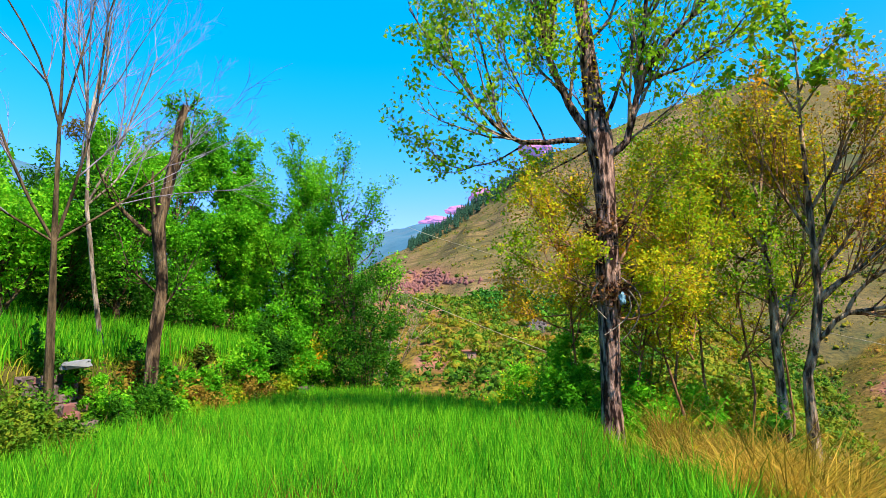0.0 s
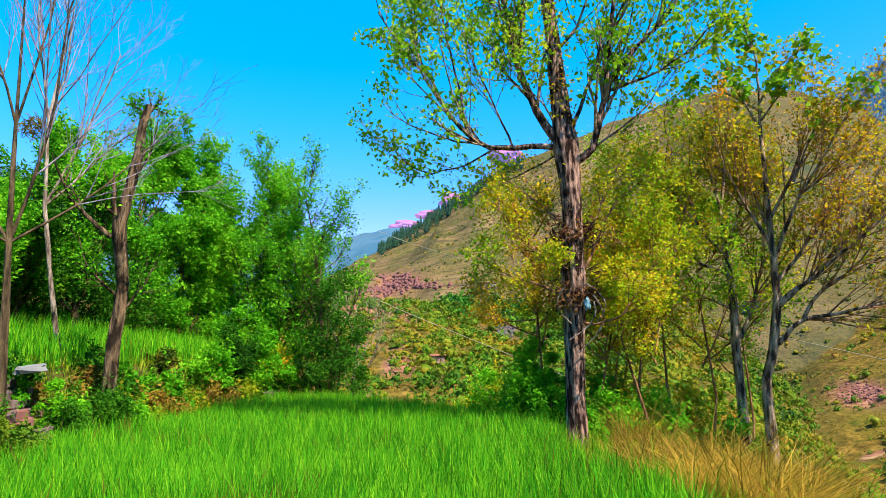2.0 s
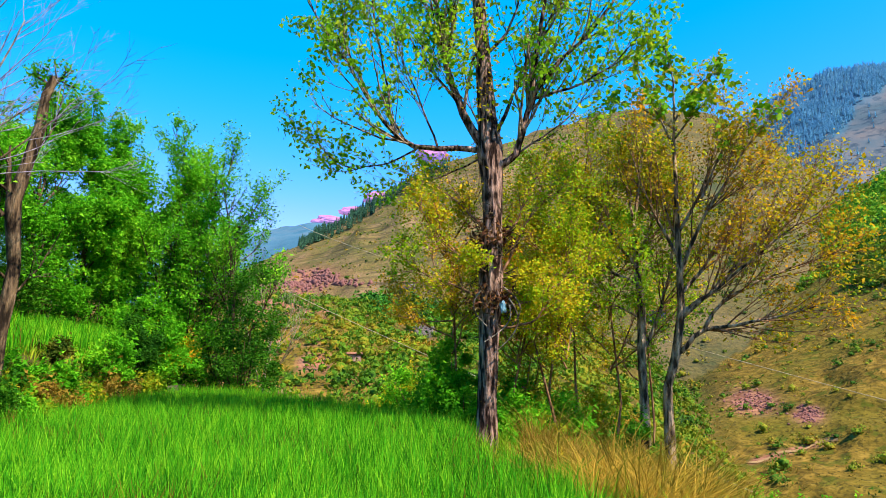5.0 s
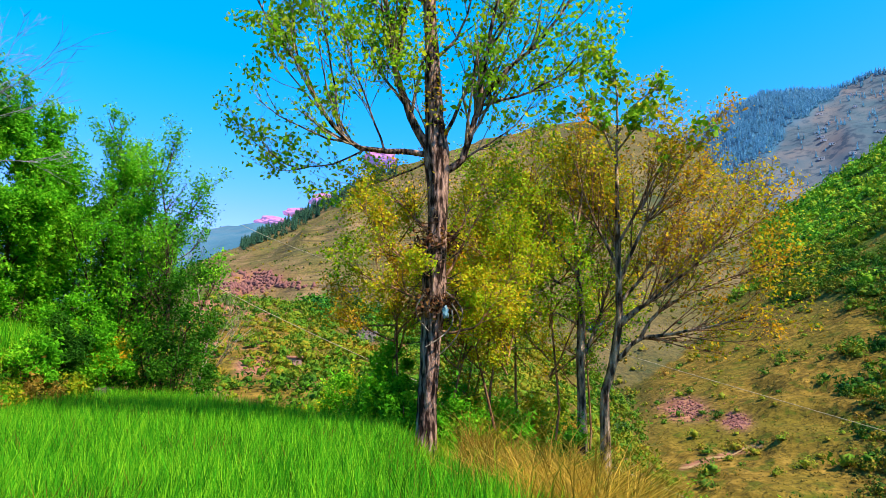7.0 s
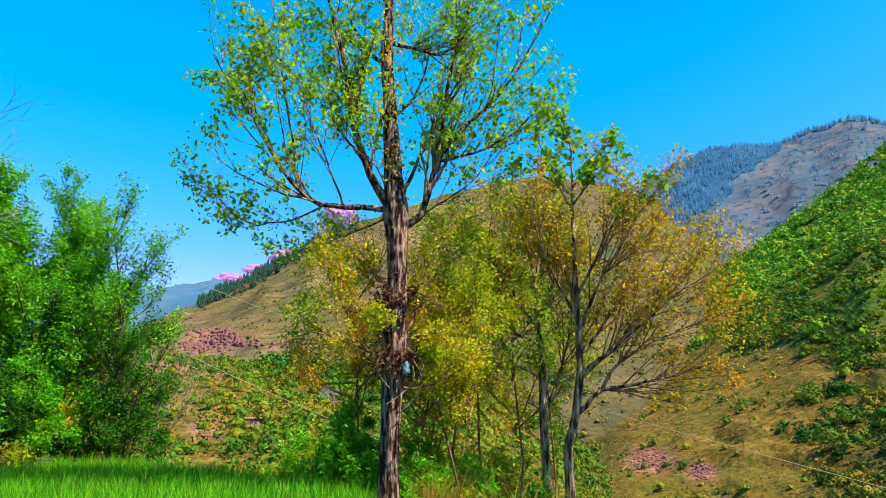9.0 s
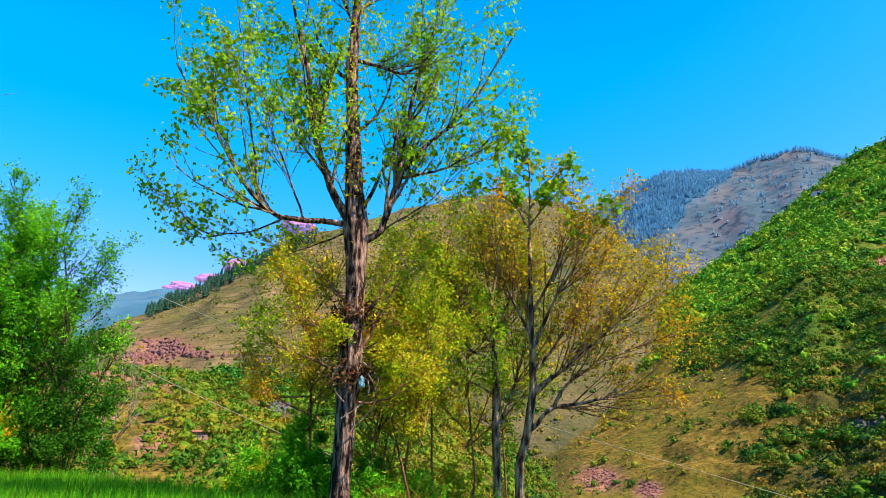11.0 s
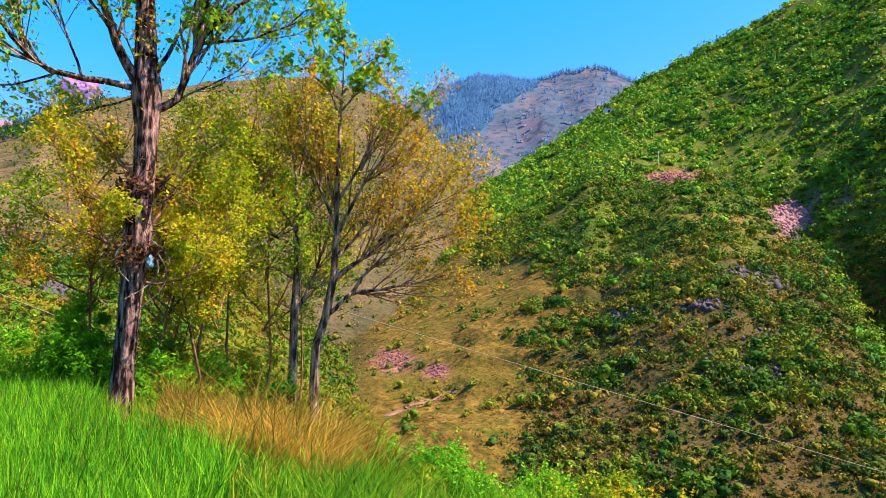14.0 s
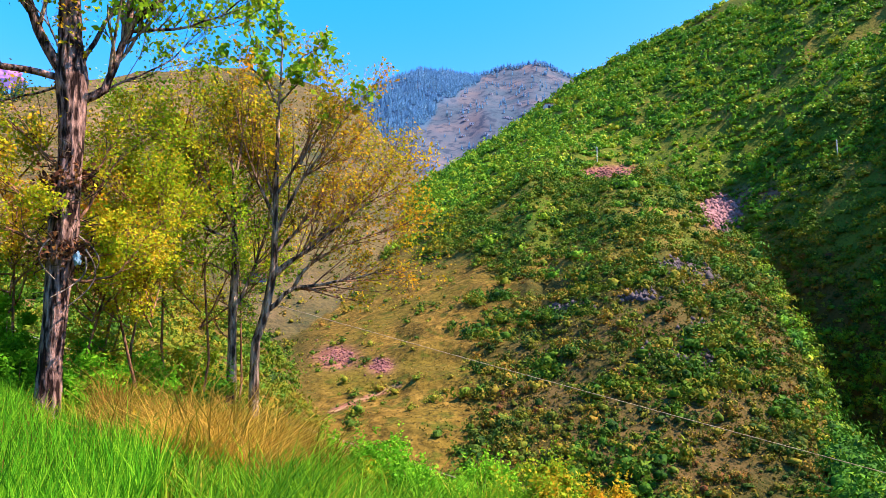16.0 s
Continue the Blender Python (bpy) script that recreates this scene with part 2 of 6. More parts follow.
M_BARK_BROWN = bark_material("grey_and_brown_bark", (0.035, 0.022, 0.014), (0.52, 0.36, 0.24), 10.0, 0.9, (0.4, 0.64))


def stone_material(name, a, b, scale=3.0):
    m, nt, bsdf = material(name, 0.85)
    n = noise_node(nt, scale, 6.0)
    info = nt.nodes.new("ShaderNodeObjectInfo")
    col = ramp(nt, n.outputs["Fac"], [(0.3, a), (0.7, b)])
    col = mix(nt, col, tuple(0.45 * v for v in b), ramp(nt, info.outputs["Random"], [(0.0, (0, 0, 0)), (1.0, (0.7, 0.7, 0.7))]))
    nt.links.new(col, bsdf.inputs["Base Color"])
    add_bump(nt, bsdf, n.outputs["Fac"], 0.7, 0.05)
    return m


M_STONE = stone_material("field_stone", (0.06, 0.04, 0.04), (0.2, 0.14, 0.14))
# outcrop rock, its colour darkened to stand in for shadow pockets beside it
M_STONE_SHADOWED = stone_material("shadowed_rock", (0.035, 0.032, 0.038), (0.17, 0.14, 0.14), 0.8)
M_PINK_STONE = stone_material("pinkish_stone", (0.16, 0.09, 0.07), (0.4, 0.26, 0.22))
M_SLATE = stone_material("grey_slate", (0.14, 0.15, 0.17), (0.34, 0.35, 0.38))
M_SCREE = stone_material("pink_scree", (0.3, 0.13, 0.125), (0.48, 0.26, 0.25), 0.9)
M_STONE_RED = stone_material("red_stone", (0.12, 0.045, 0.04), (0.29, 0.13, 0.12), 0.9)

# ---- the ground, one sheet to the horizon ----
FIELD_EDGE_Y = (-40, 0, 3, 4.3, 5.1, 6.5, 9, 11, 12.8, 14.5, 19, 23, 24.5)
FIELD_EDGE_X = (0.6, 0.6, 1.2, 1.8, 2.4, 2.65, 2.3, 2.55, 2.8, 2.2, 0.2, -2.6, -8.0)
WALL_Y = (-40, 6, 11.5, 16, 19, 22, 24.6, 60)
WALL_X = (-7.0, -6.0, -6.3, -6.2, -5.9, -5.3, -4.6, -7.0)


def field_right(y):
    return np.interp(y, FIELD_EDGE_Y, FIELD_EDGE_X)


def wall_x(y):
    return np.interp(y, WALL_Y, WALL_X)


def crest(az, degrees_at, elevation_at, distance):
    return EYE + distance * np.tan(np.radians(np.interp(az, degrees_at, elevation_at)))


def hill(az, r, base_r, base_z, top_r, top_z, power=1.1, fall=0.6):
    t = np.clip((r - base_r) / (top_r - base_r), 0, 1)
    front = base_z + (top_z - base_z) * t**power
    return np.where(r < top_r, np.where(r < base_r, base_z - 0.5 * (base_r - r), front), top_z - fall * (r - top_r))


def ravine_az(r):
    return np.interp(r, (80, 95, 120, 150, 200, 300, 420), (75.8, 74.6, 73.2, 71.4, 69, 66.5, 64))


def layers(x, y):
    """Heights of the ground's parts: near terraces and valley, the hill with terraces, the green hill, the far mountains."""
    x, y = np.asarray(x, float), np.asarray(y, float)
    r, az = np.hypot(x, y) + 1e-6, np.degrees(np.arctan2(x, y))
    # terraces and the slope below them
    dx = x - field_right(y)
    dy = y - 24.5
    d = np.maximum(np.where(y > 24.5, np.hypot(np.maximum(dx, 0), dy) * np.where(x < -9, 0.35, 1.0), dx), 0)
    down = -0.28 * np.minimum(d, 6) - 0.62 * np.clip(d - 6, 0, 26) - 0.12 * np.clip(d - 32, 0, 200)
    down = np.maximum(down, -24)
    up = wall_x(y) - x
    terrace = smooth(0.15, 0.9, up) * 1.5 + np.clip(up - 0.9, 0, 60) * 0.2 + 4.0 * smooth(14, 40, up) + np.clip(up - 40, 0, 400) * 0.3
    fade = smooth(1.0, 5.0, d + np.maximum(up - 1.5, 0))
    near = down + terrace + fade * (0.35 * fbm(x / 5, y / 5, 4, 3) + 1.2 * fbm(x / 22, y / 22, 3, 5) * smooth(12, 40, d))
    # tan slope and the green hill behind it, one flank
    rough = 5.0 * fbm(x / 55, y / 55, 3, 11) + 1.6 * fbm(x / 15, y / 15, 3, 12) + 4.6 * vnoise(az / 2.6, r / 130, 13)
    top_r = np.interp(az, (20, 42, 55, 68, 80, 110), (300, 430, 450, 430, 420, 420))
    top_z = crest(az, (10, 24, 30, 36, 42, 48.5, 55.3, 61, 68, 80, 100, 130), (-6, 1, 4, 8, 12.2, 15.9, 20.4, 22.6, 25, 27, 26, 18), top_r)
    relief = np.interp(az, (46, 58), (0.12, 1.0)) * smooth(90, 180, r)
    back_foot = np.interp(az, (51, 61, 68, 80), (84, 150, 165, 120))
    flank = hill(az, r, back_foot, np.interp(az, (51, 61, 70), (-17, -22, -26)), top_r, top_z, 1.05, 0.5) + rough * relief * smooth(0, 60, top_r - r)
    # gullies of the upper slope: one climbing to the right behind the spur, one below it
    gully = (az - np.interp(r, (225, 250, 290, 340), (62, 65, 71, 78)) + 1.2 * vnoise(r / 18, az / 30, 17)) / np.where(az > 70, 3.0, 2.2)
    flank = flank - 6 * np.exp(-(gully**2)) * smooth(215, 240, r) * (1 - smooth(320, 360, r))
    off = az - ravine_az(r) + 1.7 * vnoise(r / 22, az / 40, 15) + 0.9 * vnoise(r / 8, az / 40, 16)
    cut = np.exp(-((off / np.where(off < 0, 3.0, np.interp(r, (80, 120, 170, 300), (3.5, 4.5, 6.0, 9.0)))) ** 2)) * smooth(70, 110, r) * (1 - smooth(220, 300, r))
    flank = flank - cut * np.interp(r, (75, 95, 122, 150, 190, 300), (8, 24, 34, 26, 8, 0))
    # the spur in front of it
    wave = az + 0.9 * vnoise(r / 24, az / 12, 18)
    spur_r = np.interp(wave, (44, 50, 58, 66, 70, 74, 80), (270, 262, 245, 205, 160, 118, 88))
    spur_z = crest(wave, (40, 44, 47, 50, 54, 57.8, 60.5, 63, 66, 68, 70, 72, 73, 74, 76, 80), (-14, -5, 3.0, 7.6, 11.2, 12.8, 12.6, 11.3, 8.8, 6.2, 2.4, -2.2, -5.4, -8, -11, -14), spur_r)
    spur = hill(az, r, 84.0, -17.0, spur_r, spur_z, 0.95, 0.7) + rough * relief * 0.55 * smooth(90, 150, r) * smooth(0, 40, spur_r - r)
    flank = np.maximum(flank, spur) + 0.6 * fbm(x / 9, y / 9, 4, 21)
    ledges = smooth(-0.3, 0.3, vnoise(x / 45, y / 45, 22)) * smooth(88, 110, r) * (1 - smooth(300, 400, r))
    flank = flank + 0.8 * 5 / (2 * np.pi) * np.sin(2 * np.pi * (flank + 2.2 * vnoise(x / 28, y / 28, 23)) / 5) * ledges
    # rising ground between the valley and the hills
    z3 = crest(az, (-60, -30, -14, -4, 2, 10, 20, 28, 33, 40, 50), (1, 2, 3.2, 4.8, 4.4, 3.6, 2.6, -2, -7, -11, -14), 150.0)
    mid = hill(az, r, 40.0, -10.0, 150.0, z3, 0.8, 0.25) + (1.4 * fbm(x / 16, y / 16, 4, 25) + 1.2 * vnoise(x / 30, y / 30, 26)) * smooth(40, 60, r) + 1.2 * np.abs(vnoise(r / 9, az / 9, 27)) * (az < 4)
    # terraced hill across the valley
    r1 = np.interp(az, (-20, 0, 20, 32, 45), (560, 600, 620, 600, 560))
    z1 = crest(az, (-40, -14, -7, -0.2, 4, 8, 13, 18, 23, 28, 32, 36, 42.2, 50, 58, 66), (-1, 3, 7, 10.8, 13.4, 15.8, 17.8, 19.3, 20.4, 20.6, 19.8, 17.9, 11.5, 5, -4, -12), r1)
    tan_hill = hill(az, r, 170.0, np.interp(az, (46, 58), (-6.0, -50.0)), r1, z1, 1.0, 0.6) + (5 * fbm(x / 90, y / 90, 3, 31) + vnoise(az / 2, r / 110, 32) * 3.0) * smooth(200, 320, r) * smooth(0, 80, r1 - r) + 1.0 * fbm(x / 14, y / 14, 3, 33)
    tan_hill = tan_hill + 0.85 * 14 / (2 * np.pi) * np.sin(2 * np.pi * (tan_hill + 3 * vnoise(x / 60, y / 60, 34)) / 14) * smooth(190, 240, r) * smooth(-0.6, 0.2, vnoise(x / 110, y / 110, 35))
    # far mountains
    r2 = 2100.0 + 0 * az
    z2 = crest(az, (-180, -90, -60, -35, -32, -24, -14, -6, -2, 2, 10, 20, 30, 34, 41, 43.5, 46, 49, 51.8, 55.2, 60, 75, 110, 180), (9, 12, 14, 14.8, 14.3, 12.5, 10.8, 10.2, 11.2, 11.0, 12, 14, 17, 19.0, 21.5, 21.4, 20.9, 21.7, 22.0, 20.6, 18, 16, 12, 9), r2)
    far = hill(az, r, 900.0, -20.0, r2, z2, 1.0, 0.3) + (34 * fbm(x / 420, y / 420, 4, 41) + vnoise(az / 2.6, r / 700, 42) * 34) * smooth(1000, 1400, r) * smooth(0, 300, r2 - r) + 5 * fbm(x / 60, y / 60, 3, 43) * smooth(1000, 1400, r)
    return near, mid, flank, tan_hill, far, r, az, cut, d, up


def ground_shape(x, y):
    near, mid, flank, tan_hill, far, r, az, cut, d, up = layers(x, y)
    return np.where(r < 36, near, np.maximum.reduce([near, mid, flank, tan_hill, far]))


def gz(x, y):
    return float(ground_z(np.array([x]), np.array([y]))[0])


def on_ground(az, r, dz=0.0):
    p = polar(az, r)
    return Vector((p.x, p.y, gz(p.x, p.y) + dz))


AZ = np.concatenate([np.arange(-180, -45, 3.0), np.arange(-45, 90, 0.4), np.arange(90, 180, 3.0)])
RR = np.concatenate([[0.02], np.geomspace(0.6, 60, 95), np.geomspace(61, 640, 190), np.geomspace(655, 4200, 75)])
ga, gr = np.meshgrid(np.radians(AZ), RR, indexing="ij")
gx, gy = (np.sin(ga) * gr).ravel(), (np.cos(ga) * gr).ravel()
near_, mid_, flank_, tan_, far_, r_, az_, cut_, d_, up_ = layers(gx, gy)
g_z = ground_shape(gx, gy)
na, nr = len(AZ), len(RR)
GRID = g_z.reshape(na, nr)


def ground_z(x, y):
    """Height of the ground sheet itself, between its corners."""
    x, y = np.asarray(x, float), np.asarray(y, float)
    r, az = np.clip(np.hypot(x, y), RR[0], RR[-1]), np.clip(np.degrees(np.arctan2(x, y)), AZ[0], AZ[-1])
    i = np.clip(np.searchsorted(AZ, az) - 1, 0, na - 2)
    j = np.clip(np.searchsorted(RR, r) - 1, 0, nr - 2)
    u, v = (az - AZ[i]) / (AZ[i + 1] - AZ[i]), (r - RR[j]) / (RR[j + 1] - RR[j])
    return (GRID[i, j] * (1 - v) + GRID[i, j + 1] * v) * (1 - u) + (GRID[i + 1, j] * (1 - v) + GRID[i + 1, j + 1] * v) * u


ii, jj = np.meshgrid(np.arange(na), np.arange(nr - 1), indexing="ij")
i2 = (ii + 1) % na
gfaces = np.stack([ii * nr + jj, ii * nr + jj + 1, i2 * nr + jj + 1, i2 * nr + jj], -1).reshape(-1, 4)

M_GROUND, nt, bsdf = material("earth_and_grass", 0.95)
bsdf.inputs["Specular IOR Level"].default_value = 0.05
n1, n2, n3 = noise_node(nt, 0.6, 8.0), noise_node(nt, 0.045, 8.0), noise_node(nt, 0.012, 9.0)


def mask(name):
    a = nt.nodes.new("ShaderNodeAttribute")
    a.attribute_name = name
    return a.outputs["Fac"]


dry = ramp(nt, n1.outputs["Fac"], [(0.3, (0.07, 0.045, 0.01)), (0.52, (0.17, 0.108, 0.017)), (0.72, (0.28, 0.175, 0.035))])
dry = mix(nt, dry, (0.12, 0.105, 0.012), ramp(nt, n2.outputs["Fac"], [(0.48, (0, 0, 0)), (0.66, (0.7, 0.7, 0.7))]))
lush = ramp(nt, n2.outputs["Fac"], [(0.3, (0.026, 0.04, 0.01)), (0.48, (0.07, 0.062, 0.016)), (0.7, (0.12, 0.08, 0.028))])
soil = ramp(nt, n1.outputs["Fac"], [(0.3, (0.14, 0.055, 0.035)), (0.7, (0.36, 0.17, 0.11))])
n4 = noise_node(nt, 0.05, 6.0)
# open and wooded mountain ground, blue-grey because distance haze is painted in
hazed_moor = ramp(nt, n3.outputs["Fac"], [(0.35, (0.055, 0.095, 0.125)), (0.5, (0.085, 0.11, 0.135)), (0.66, (0.14, 0.13, 0.135))])
hazed_moor = mix(nt, hazed_moor, (0.03, 0.055, 0.085), ramp(nt, n4.outputs["Fac"], [(0.5, (0, 0, 0)), (0.62, (0.8, 0.8, 0.8))]))
hazed_wood = ramp(nt, n3.outputs["Fac"], [(0.38, (0.04, 0.12, 0.19)), (0.55, (0.06, 0.14, 0.21)), (0.72, (0.1, 0.15, 0.2))])
contour = noise_node(nt, 1.0, 3.0, (0.03, 0.03, 0.9))
dry = mix(nt, dry, (0.06, 0.045, 0.01), ramp(nt, contour.outputs["Fac"], [(0.52, (0, 0, 0)), (0.66, (0.18, 0.18, 0.18))]))
tufts = noise_node(nt, 0.35, 3.0)
dry = mix(nt, dry, (0.06, 0.075, 0.008), ramp(nt, tufts.outputs["Fac"], [(0.56, (0, 0, 0)), (0.64, (0.8, 0.8, 0.8))]))
speck = noise_node(nt, 1.7, 5.0)
dark_speck = ramp(nt, speck.outputs["Fac"], [(0.54, (0, 0, 0)), (0.62, (0.75, 0.75, 0.75))])
dry = mix(nt, dry, (0.05, 0.04, 0.01), dark_speck)
lush = mix(nt, lush, (0.02, 0.03, 0.006), dark_speck)
grassy = ramp(nt, n2.outputs["Fac"], [(0.3, (0.035, 0.085, 0.01)), (0.5, (0.1, 0.135, 0.014)), (0.68, (0.2, 0.14, 0.028))])
grassy = mix(nt, grassy, (0.03, 0.05, 0.008), dark_speck)
col = mix(nt, dry, lush, mask("lush"))
col = mix(nt, col, grassy, mask("grassy"))
col = mix(nt, col, hazed_moor, mask("hazed_moor"))
col = mix(nt, col, hazed_wood, mask("hazed_wood"))
col = mix(nt, col, soil, mask("soil"))
pale = ramp(nt, n2.outputs["Fac"], [(0.34, (0.11, 0.105, 0.03)), (0.5, (0.2, 0.14, 0.05)), (0.66, (0.32, 0.185, 0.11))])
pale = mix(nt, pale, (0.1, 0.115, 0.025), ramp(nt, n1.outputs["Fac"], [(0.45, (0, 0, 0)), (0.6, (0.6, 0.6, 0.6))]))
pale = mix(nt, pale, (0.055, 0.045, 0.025), ramp(nt, contour.outputs["Fac"], [(0.52, (0, 0, 0)), (0.6, (0.7, 0.7, 0.7))]))
pale = mix(nt, pale, (0.06, 0.05, 0.03), dark_speck)
col = mix(nt, col, pale, mask("pale"))
col = mix(nt, col, soil, mask("soil"))
nt.links.new(col, bsdf.inputs["Base Color"])
ledge = nt.nodes.new("ShaderNodeMath")
ledge.operation = "MULTIPLY_ADD"
ledge.inputs[1].default_value = 0.12
nt.links.new(contour.outputs["Fac"], ledge.inputs[0])
nt.links.new(n1.outputs["Fac"], ledge.inputs[2])
add_bump(nt, bsdf, ledge.outputs[0], 0.9, 0.7)

ground = solid("ground", np.stack([gx, gy, g_z], -1), gfaces, M_GROUND, shade=True)
tagged(ground, "grassy valley ground with terraces, tan slopes, green hills and far mountains", "ground", kind="structure")
is_far = (far_ >= g_z - 0.01) & (r_ > 600)
is_flank = (flank_ >= g_z - 0.01) & (r_ > 60)
is_near = (near_ >= g_z - 0.01)
is_mid = (mid_ >= g_z - 0.01) & (r_ > 36)
el_ = np.degrees(np.arctan2(g_z - EYE, r_))
lush = np.where(is_near, 0.25 + 0.75 * smooth(-0.2, 0.4, fbm(gx / 7, gy / 7, 3, 51)), 0)
lush = np.where(is_mid, smooth(-2, 6, az_) * (0.45 + 0.45 * fbm(gx / 14, gy / 14, 3, 52)) + 0.1, lush)
lush = np.where(is_near & (d_ <= 0) & (up_ < 1.2), 1.0, lush)
tan_area = (1 - smooth(46.0, 53.0, az_ - 1.8 * fbm(gx / 13, gy / 13, 2, 53) - 0.25 * np.minimum(el_, 3))) * (1 - smooth(3.0, 6.5, el_ + 1.5 * fbm(gx / 20, gy / 20, 2, 54)))
lush = np.where(is_flank, np.maximum(1 - tan_area, 0.85 * (1 - smooth(30, 34, az_))), lush)
lush = np.where((tan_ >= g_z - 0.01) & (r_ > 60), 0.2 + 0.45 * smooth(15, 23, az_) + 0.4 * smooth(0.0, 0.5, fbm(gx / 70, gy / 70, 3, 55)), lush)
lush = np.where(is_far, 0, lush)
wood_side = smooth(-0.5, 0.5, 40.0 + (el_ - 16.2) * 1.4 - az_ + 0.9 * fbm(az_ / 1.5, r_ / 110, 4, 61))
# where the haze-tinted mountain colours lie; a little on the terraced hill
hazed_moor_v = np.where(is_far, 1.0, np.where((tan_ >= g_z - 0.01) & (r_ > 150), 0.15, 0.0))
hazed_wood_v = np.where(is_far, wood_side, 0.0)
spot = lambda a, e, sa, se: np.exp(-(((az_ - a) / sa) ** 2) - ((el_ - e) / se) ** 2)
soil_v = np.where(r_ > 60, np.maximum.reduce([1.4 * spot(34.4, -3.2, 1.3, 0.7), 1.3 * spot(38.2, -4.0, 0.8, 0.45), 1.4 * spot(66.6, 8.7, 1.1, 1.0), 1.4 * spot(57.8, 12.5, 2.2, 0.4), spot(-1.5, 6.4, 2.2, 0.8), spot(-3.0, 5.2, 2.0, 0.6), 1.2 * spot(69.6, 10.0, 1.8, 0.45)]), 0)
soil_v = np.where(is_mid, np.maximum(soil_v, np.interp(az_, (-1, 2), (0.8, 0.12)) * smooth(-0.1, 0.5, fbm(gx / 9, gy / 9, 3, 57))), soil_v)
path_el = -7.5 + (az_ - 34.6) * 0.36
soil_v = np.maximum(soil_v, np.where((r_ > 60) & (az_ > 34) & (az_ < 39.6), np.exp(-(((el_ - path_el) / 0.14) ** 2)), 0))
pale_v = np.where((tan_ >= g_z - 0.01) & (r_ > 160), 0.85 * (1 - 0.8 * smooth(17, 27, az_)), 0.0)
grassy_v = np.where(is_flank, lush * smooth(3.0, 7.0, el_ + 2.0 * fbm(gx / 22, gy / 22, 3, 59)), 0)
for name, values in (("pale", pale_v), ("grassy", grassy_v), ("lush", lush), ("hazed_moor", hazed_moor_v), ("hazed_wood", hazed_wood_v), ("soil", np.clip(soil_v * 1.3, 0, 1))):
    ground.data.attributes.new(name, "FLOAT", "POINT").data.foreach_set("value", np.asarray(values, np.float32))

# ---- plants: generators ----
def unit(v):
    return v / (np.linalg.norm(v, axis=-1, keepdims=True) + 1e-12)


def leaf_cards(rng, at, length, width, droop=0.0, jitter=0.35, three=False):
    """Folded four-cornered leaves, one at each place."""
    n = len(at)
    ahead = rng.normal(size=(n, 3))
    ahead[:, 2] = ahead[:, 2] * 0.7 - droop
    ahead = unit(ahead)
    side = unit(np.cross(ahead, rng.normal(size=(n, 3))))
    normal = np.cross(ahead, side)
    s = (1 + jitter * rng.normal(size=(n, 1))).clip(0.4, 1.9)
    L, Wd = length * s, width * s
    a = at
    if three:
        verts = np.stack([a + side * Wd * 0.5, a - side * Wd * 0.5 + normal * Wd * 0.2, a + ahead * L], 1).reshape(-1, 3)
        return verts, np.arange(3 * n).reshape(-1, 3)
    verts = np.stack([a, a + ahead * L * 0.45 + side * Wd * 0.5 + normal * Wd * 0.18, a + ahead * L, a + ahead * L * 0.45 - side * Wd * 0.5 + normal * Wd * 0.18], 1).reshape(-1, 3)
    return verts, np.arange(4 * n).reshape(-1, 4)


def blades(rng, xy, z, height, width, bend=0.35, lean=(0, 0)):
    """Grass blades, each a bent, tapering strip."""
    n = len(xy)
    h = height * (1 + 0.18 * rng.normal(size=n)).clip(0.45, 1.6)
    th, ph = rng.uniform(0, 2 * np.pi, n), rng.uniform(0, 2 * np.pi, n)
    bx, by = np.cos(th) * bend * h * rng.uniform(0.1, 1, n) + lean[0] * h, np.sin(th) * bend * h * rng.uniform(0.1, 1, n) + lean[1] * h
    sx, sy = np.cos(ph) * width / 2, np.sin(ph) * width / 2
    V = np.zeros((n, 5, 3))
    for k, (u, w, sg) in enumerate(((0, 0.8, -1), (0, 0.8, 1), (0.6, 1.0, -1), (0.6, 1.0, 1), (1.0, 0.0, 0))):
        V[:, k, 0] = xy[:, 0] + bx * u * u + sg * sx * w
        V[:, k, 1] = xy[:, 1] + by * u * u + sg * sy * w
        V[:, k, 2] = z + h * u * (1 - 0.25 * bend * u)
    base = np.arange(n)[:, None] * 5
    F = np.concatenate([base + [0, 1, 3], base + [0, 3, 2], base + [2, 3, 4]], 0)
    return V.reshape(-1, 3), F


def tube(pts, r0, r1, sides=6):
    pts = np.asarray(pts, float)
    n = len(pts)
    d = unit(np.gradient(pts, axis=0))
    ref = np.array([0.31, 0.77, 0.2]) if abs(d[0][2]) > 0.8 else np.array([0.0, 0.0, 1.0])
    u = unit(np.cross(d, ref))
    v = np.cross(d, u)
    rad = np.linspace(r0, r1, n)[:, None, None] if np.isscalar(r0) else np.asarray(r0)[:, None, None]
    a = np.linspace(0, 2 * np.pi, sides, endpoint=False)
    V = pts[:, None] + rad * (u[:, None] * np.cos(a)[None, :, None] + v[:, None] * np.sin(a)[None, :, None])
    i, j = np.meshgrid(np.arange(n - 1), np.arange(sides), indexing="ij")
    j2 = (j + 1) % sides
    F = np.stack([i * sides + j, i * sides + j2, (i + 1) * sides + j2, (i + 1) * sides + j], -1).reshape(-1, 4)
    return V.reshape(-1, 3), F


def join(meshes):
    V, F, o = [], [], 0
    for v, f in meshes:
        V.append(v), F.append(f + o)
        o += len(v)
    return np.concatenate(V), np.concatenate(F)


